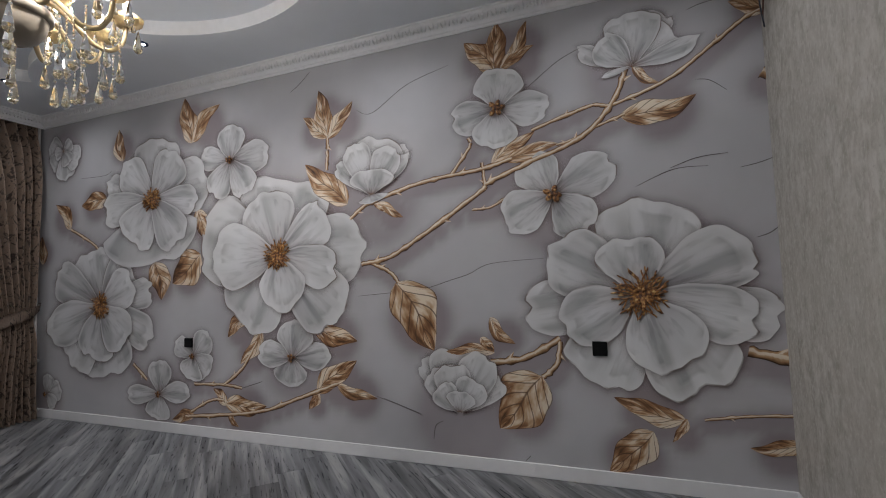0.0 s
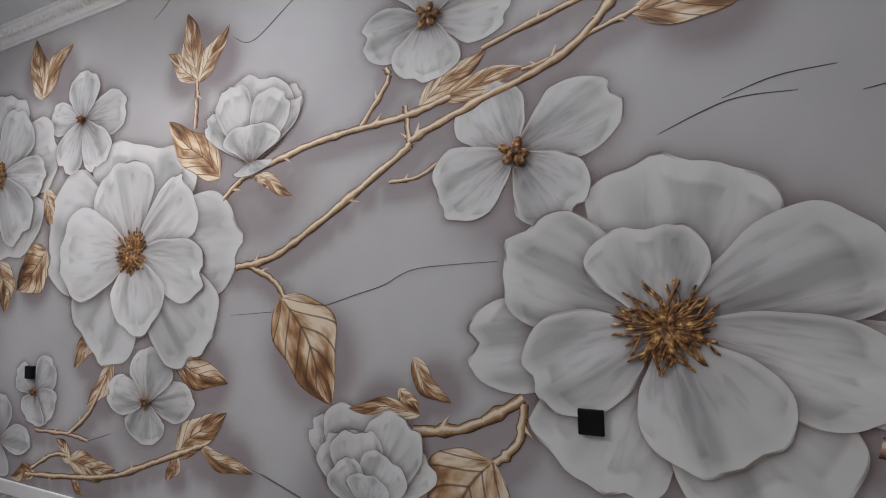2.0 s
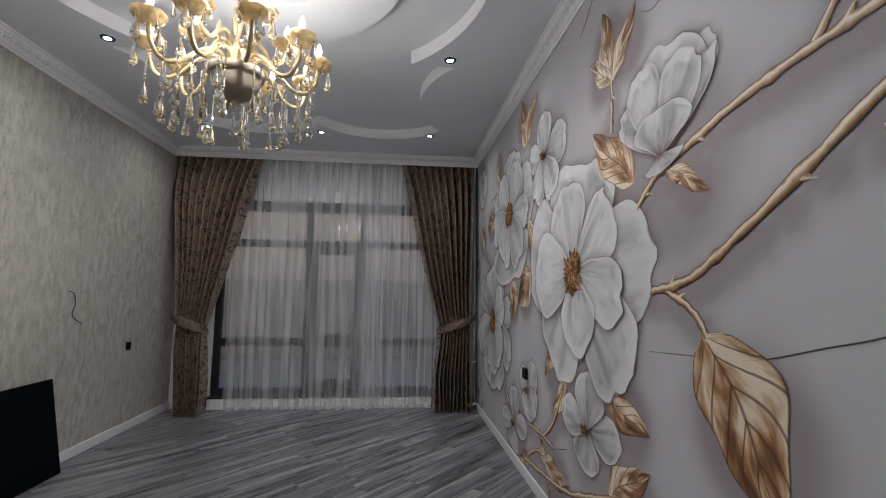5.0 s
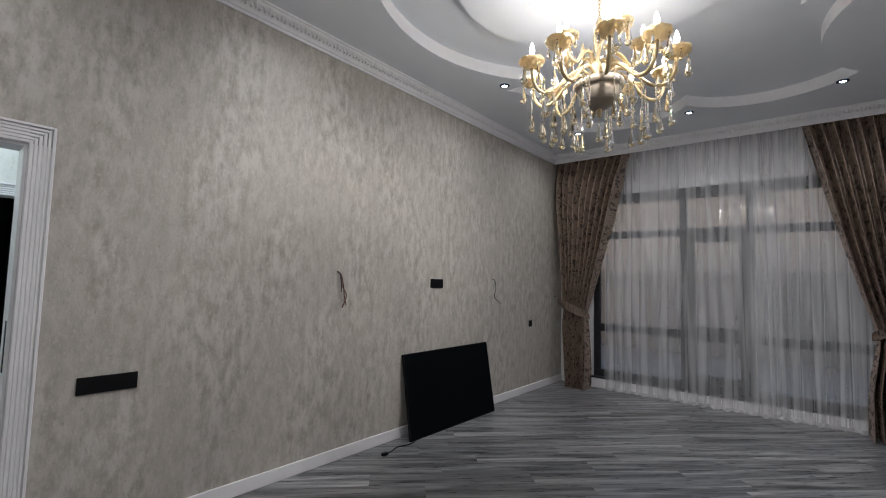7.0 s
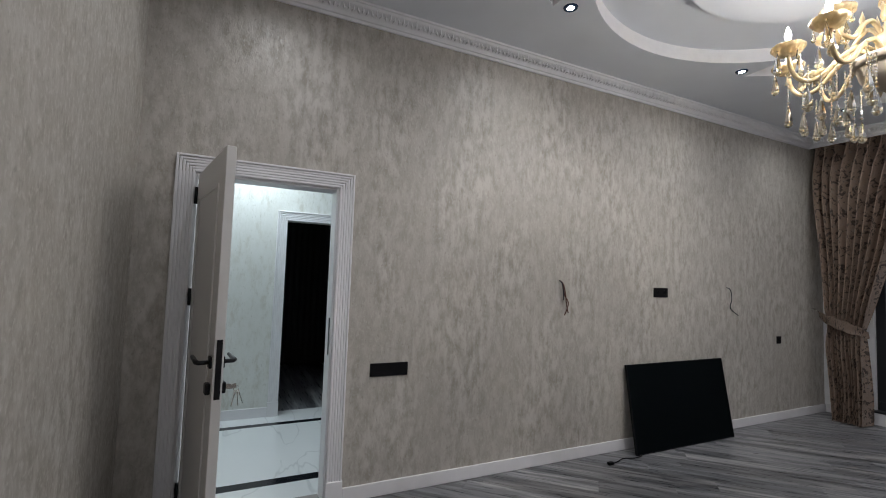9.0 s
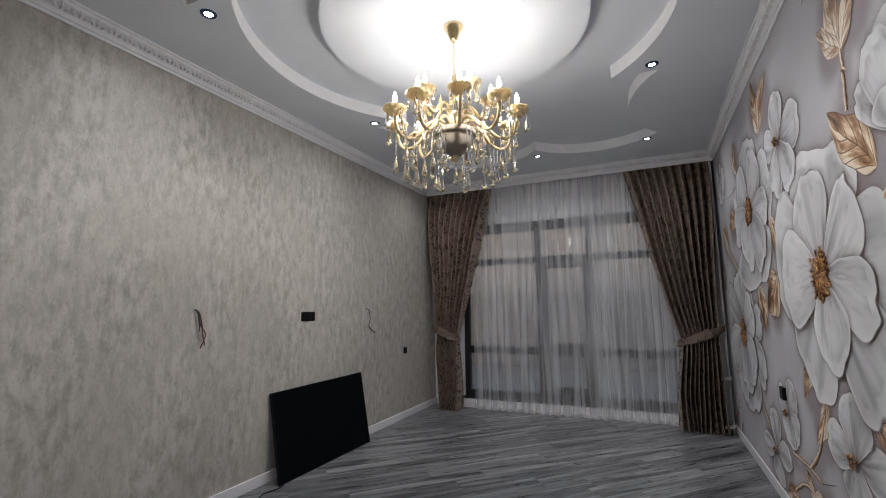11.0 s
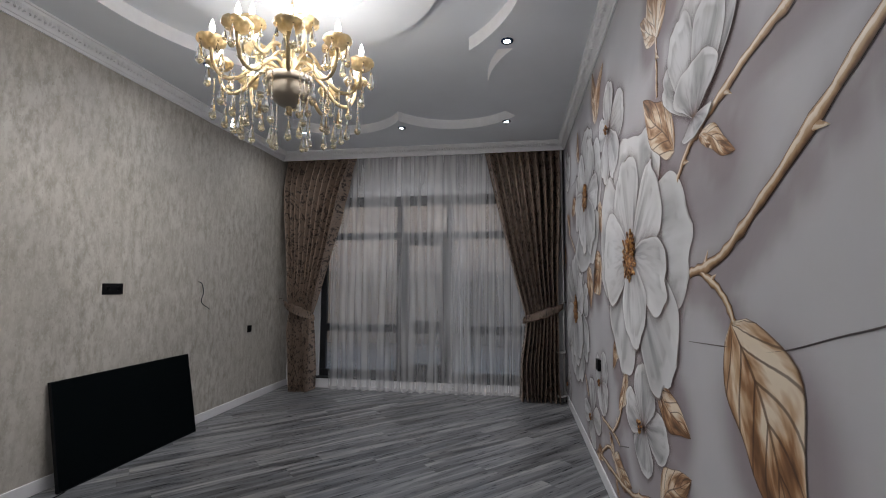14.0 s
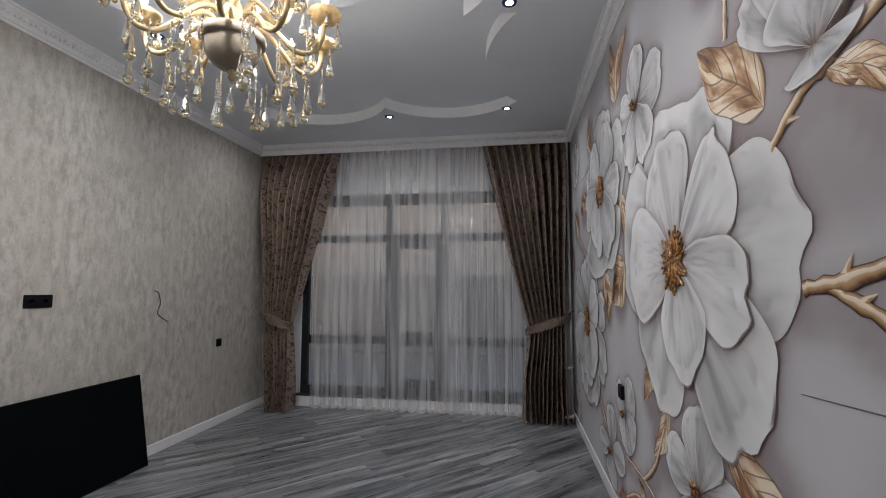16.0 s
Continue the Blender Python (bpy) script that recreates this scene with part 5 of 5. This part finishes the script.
# ---- things along the walls ----
n = Nodes("black_gloss_panel")
n.set(Base_Color=(0.0025, 0.0040, 0.0048), Roughness=0.45, Specular_IOR_Level=0.03)
M_PANEL = n.mat
panel = tagged(new("tv_panel"), "large black flat panel leaning against the wall on the floor", "panel")
tilt = math.degrees(math.atan2(0.13, 0.75))
panel.matrix_basis = pose(0.168, 3.80, F0 + 0.004, 0, -tilt, 0)
part("screen", cube(-0.018, 0.0, 0.0, 0.0, 1.38, 0.772, 0.003), M_PANEL, panel, "plain black front")
part("frame", box(box(box(cube(-0.020, -0.004, -0.004, 0.002, 0.004, 0.777), -0.020, 1.376, -0.004, 0.002, 1.384, 0.777), -0.020, 0.004, -0.004, 0.002, 1.376, 0.004), -0.020, 0.004, 0.769, 0.002, 1.376, 0.777), M_BLACK, panel)
part("back", cube(-0.036, 0.30, 0.12, -0.018, 1.08, 0.50, 0.008), M_BLACK, panel)
cable = thing("power_cable", tube(bmesh.new(), bezier([(0.19, 3.83, F0 + 0.006), (0.20, 3.73, F0 + 0.006), (0.17, 3.63, F0 + 0.006), (0.20, 3.53, F0 + 0.006), (0.22, 3.45, F0 + 0.008)], 6), 0.0045, 6), M_BLACK, "black power cable with a plug lying on the floor", "cable", smooth=True)
part("plug", cube(0.205, 3.395, F0 + 0.002, 0.238, 3.45, F0 + 0.026, 0.006), M_BLACK, cable)


def plate(y0, z0, y1, z1, gangs, east=False, label="black glass socket plate on the wall"):
    x, s = (W - 0.0045, -1) if east else (0.0, 1)
    ob = holder("socket", (x, (y0 + y1) / 2, (z0 + z1) / 2), label, "socket", "black sockets")
    hy, hz = (y1 - y0) / 2, (z1 - z0) / 2
    deep = 0.026 if east else 0.010
    part("plate", cube(min(0, s * deep), -hy, -hz, max(0, s * deep), hy, hz, 0.003), M_BLACK, ob)
    step = 2 * hy / gangs
    for k in range(gangs if gangs < 4 and not east else 0):
        cy = -hy + step * (k + 0.5)
        m = Matrix.Translation((s * (deep + 0.0005), cy, 0)) @ pose(0, 0, 0, 0, 90 * s, 0)
        part("insert", lathe(bmesh.new(), [(0.022, -0.001), (0.022, 0.002), (0.018, 0.002), (0.016, -0.0005), (0, -0.0005)], 20), M_BLACK, ob, m=m)
    return ob


plate(1.37, 0.765, 1.65, 0.857, 4)
plate(4.195, 1.345, 4.39, 1.438, 2)
plate(6.262, 0.825, 6.345, 0.91, 1)
plate(4.675, 0.775, 4.762, 0.862, 1, True)
plate(0.945, 0.80, 1.04, 0.895, 1, True)


def wires(name, x, y, z, lines, label):
    ob = holder(name, (x, y, z), label, "wires", "loose wire ends")
    for k, (line, mat) in enumerate(lines):
        part("wire", tube(bmesh.new(), bezier(line, 6), 0.0045, 6), mat, ob, smooth=True)
    return ob


M_WIREBROWN = plain("brown_wire", (0.10, 0.035, 0.02), 0.5)
M_WIREBLUE = plain("dark_wire", (0.02, 0.022, 0.035), 0.5)
wires("wire_ends", 0.0, 3.03, 1.48, [([(-0.01, 0, 0), (0.03, 0.01, -0.03), (0.03, 0.03, -0.12), (0.02, 0.085, -0.20), (0.02, 0.045, -0.30)], M_WIREBROWN), ([(-0.01, 0.005, 0), (0.035, 0.012, -0.03), (0.04, 0.035, -0.12), (0.03, 0.055, -0.20), (0.02, 0.085, -0.28)], M_WIREBROWN), ([(-0.01, -0.004, 0), (0.03, 0.004, -0.03), (0.03, 0.022, -0.13), (0.02, 0.03, -0.17)], M_WIREBLUE)], "loose brown and dark wire ends hanging from the wall")
wires("wire_ends", 0.0, 5.33, 1.46, [([(-0.01, 0, 0), (0.03, 0.02, -0.02), (0.03, 0.05, -0.12), (0.02, 0.04, -0.22), (0.03, 0.16, -0.30)], M_WIREBLUE)], "loose dark wire end hanging from the wall")
wires("wire_ends", 3.93, Y0, 2.83, [([(0, -0.01, 0.3), (0, 0.03, 0.27), (-0.03, 0.04, 0.12), (-0.05, 0.03, -0.06)], M_WIREBLUE), ([(0, -0.01, 0.3), (-0.02, 0.04, 0.27), (-0.10, 0.04, 0.14), (-0.03, 0.03, 0.0)], M_WIREBROWN)], "loose dark and brown wire ends hanging from the wall")

# ---- floor of diagonal planks ----
floor = thing("floor", cube(-0.16, Y0 - 0.1, -0.17, W + 0.1, YW + 0.1, F0 - 0.004), M_JOINT, "grey oak laminate floor laid diagonally", "floor", kind="structure")
PLANK_W, PLANK_L = 0.19, 1.22


def clip(poly, a, b, c):
    """The part of a polygon where a x + b y <= c."""
    out = []
    for p, q in zip(poly, poly[1:] + poly[:1]):
        dp, dq = a * p[0] + b * p[1] - c, a * q[0] + b * q[1] - c
        if dp <= 0:
            out.append(p)
        if dp * dq < 0:
            t = dp / (dp - dq)
            out.append((p[0] + (q[0] - p[0]) * t, p[1] + (q[1] - p[1]) * t))
    return out


rng = random.Random(11)
C45 = math.sqrt(0.5)
for row in range(-40, 45):
    start = rng.uniform(0, PLANK_L)
    for col in range(-4, 12):
        a0, b0 = col * PLANK_L + start - PLANK_L, row * PLANK_W
        quad = [(a0 + 0.0006, b0 + 0.0006), (a0 + PLANK_L - 0.0006, b0 + 0.0006), (a0 + PLANK_L - 0.0006, b0 + PLANK_W - 0.0006), (a0 + 0.0006, b0 + PLANK_W - 0.0006)]
        poly = [((p - q) * C45, (p + q) * C45) for p, q in quad]
        for lim in ((1, 0, W + 0.001), (-1, 0, 0.001), (0, 1, YW), (0, -1, -Y0)):
            poly = clip(poly, *lim) if len(poly) > 2 else []
        if len(poly) < 3:
            continue
        loc = [((x + y) * C45 - a0, (y - x) * C45 - b0) for x, y in poly]
        area = abs(sum(p[0] * q[1] - q[0] * p[1] for p, q in zip(loc, loc[1:] + loc[:1]))) / 2
        if area < 0.0008:
            continue
        bm = bmesh.new()
        lift = rng.uniform(-0.0003, 0.0003)
        top = [bm.verts.new((p, q, lift)) for p, q in loc]
        bm.faces.new(top)
        low = [bm.verts.new((p, q, -0.004)) for p, q in loc]
        for k in range(len(loc)):
            j = (k + 1) % len(loc)
            bm.faces.new((top[j], top[k], low[k], low[j]))
        part("plank", bm, M_PLANK, floor, m=Matrix(((C45, -C45, 0, (a0 - b0) * C45), (C45, C45, 0, (a0 + b0) * C45), (0, 0, 1, F0), (0, 0, 0, 1))))
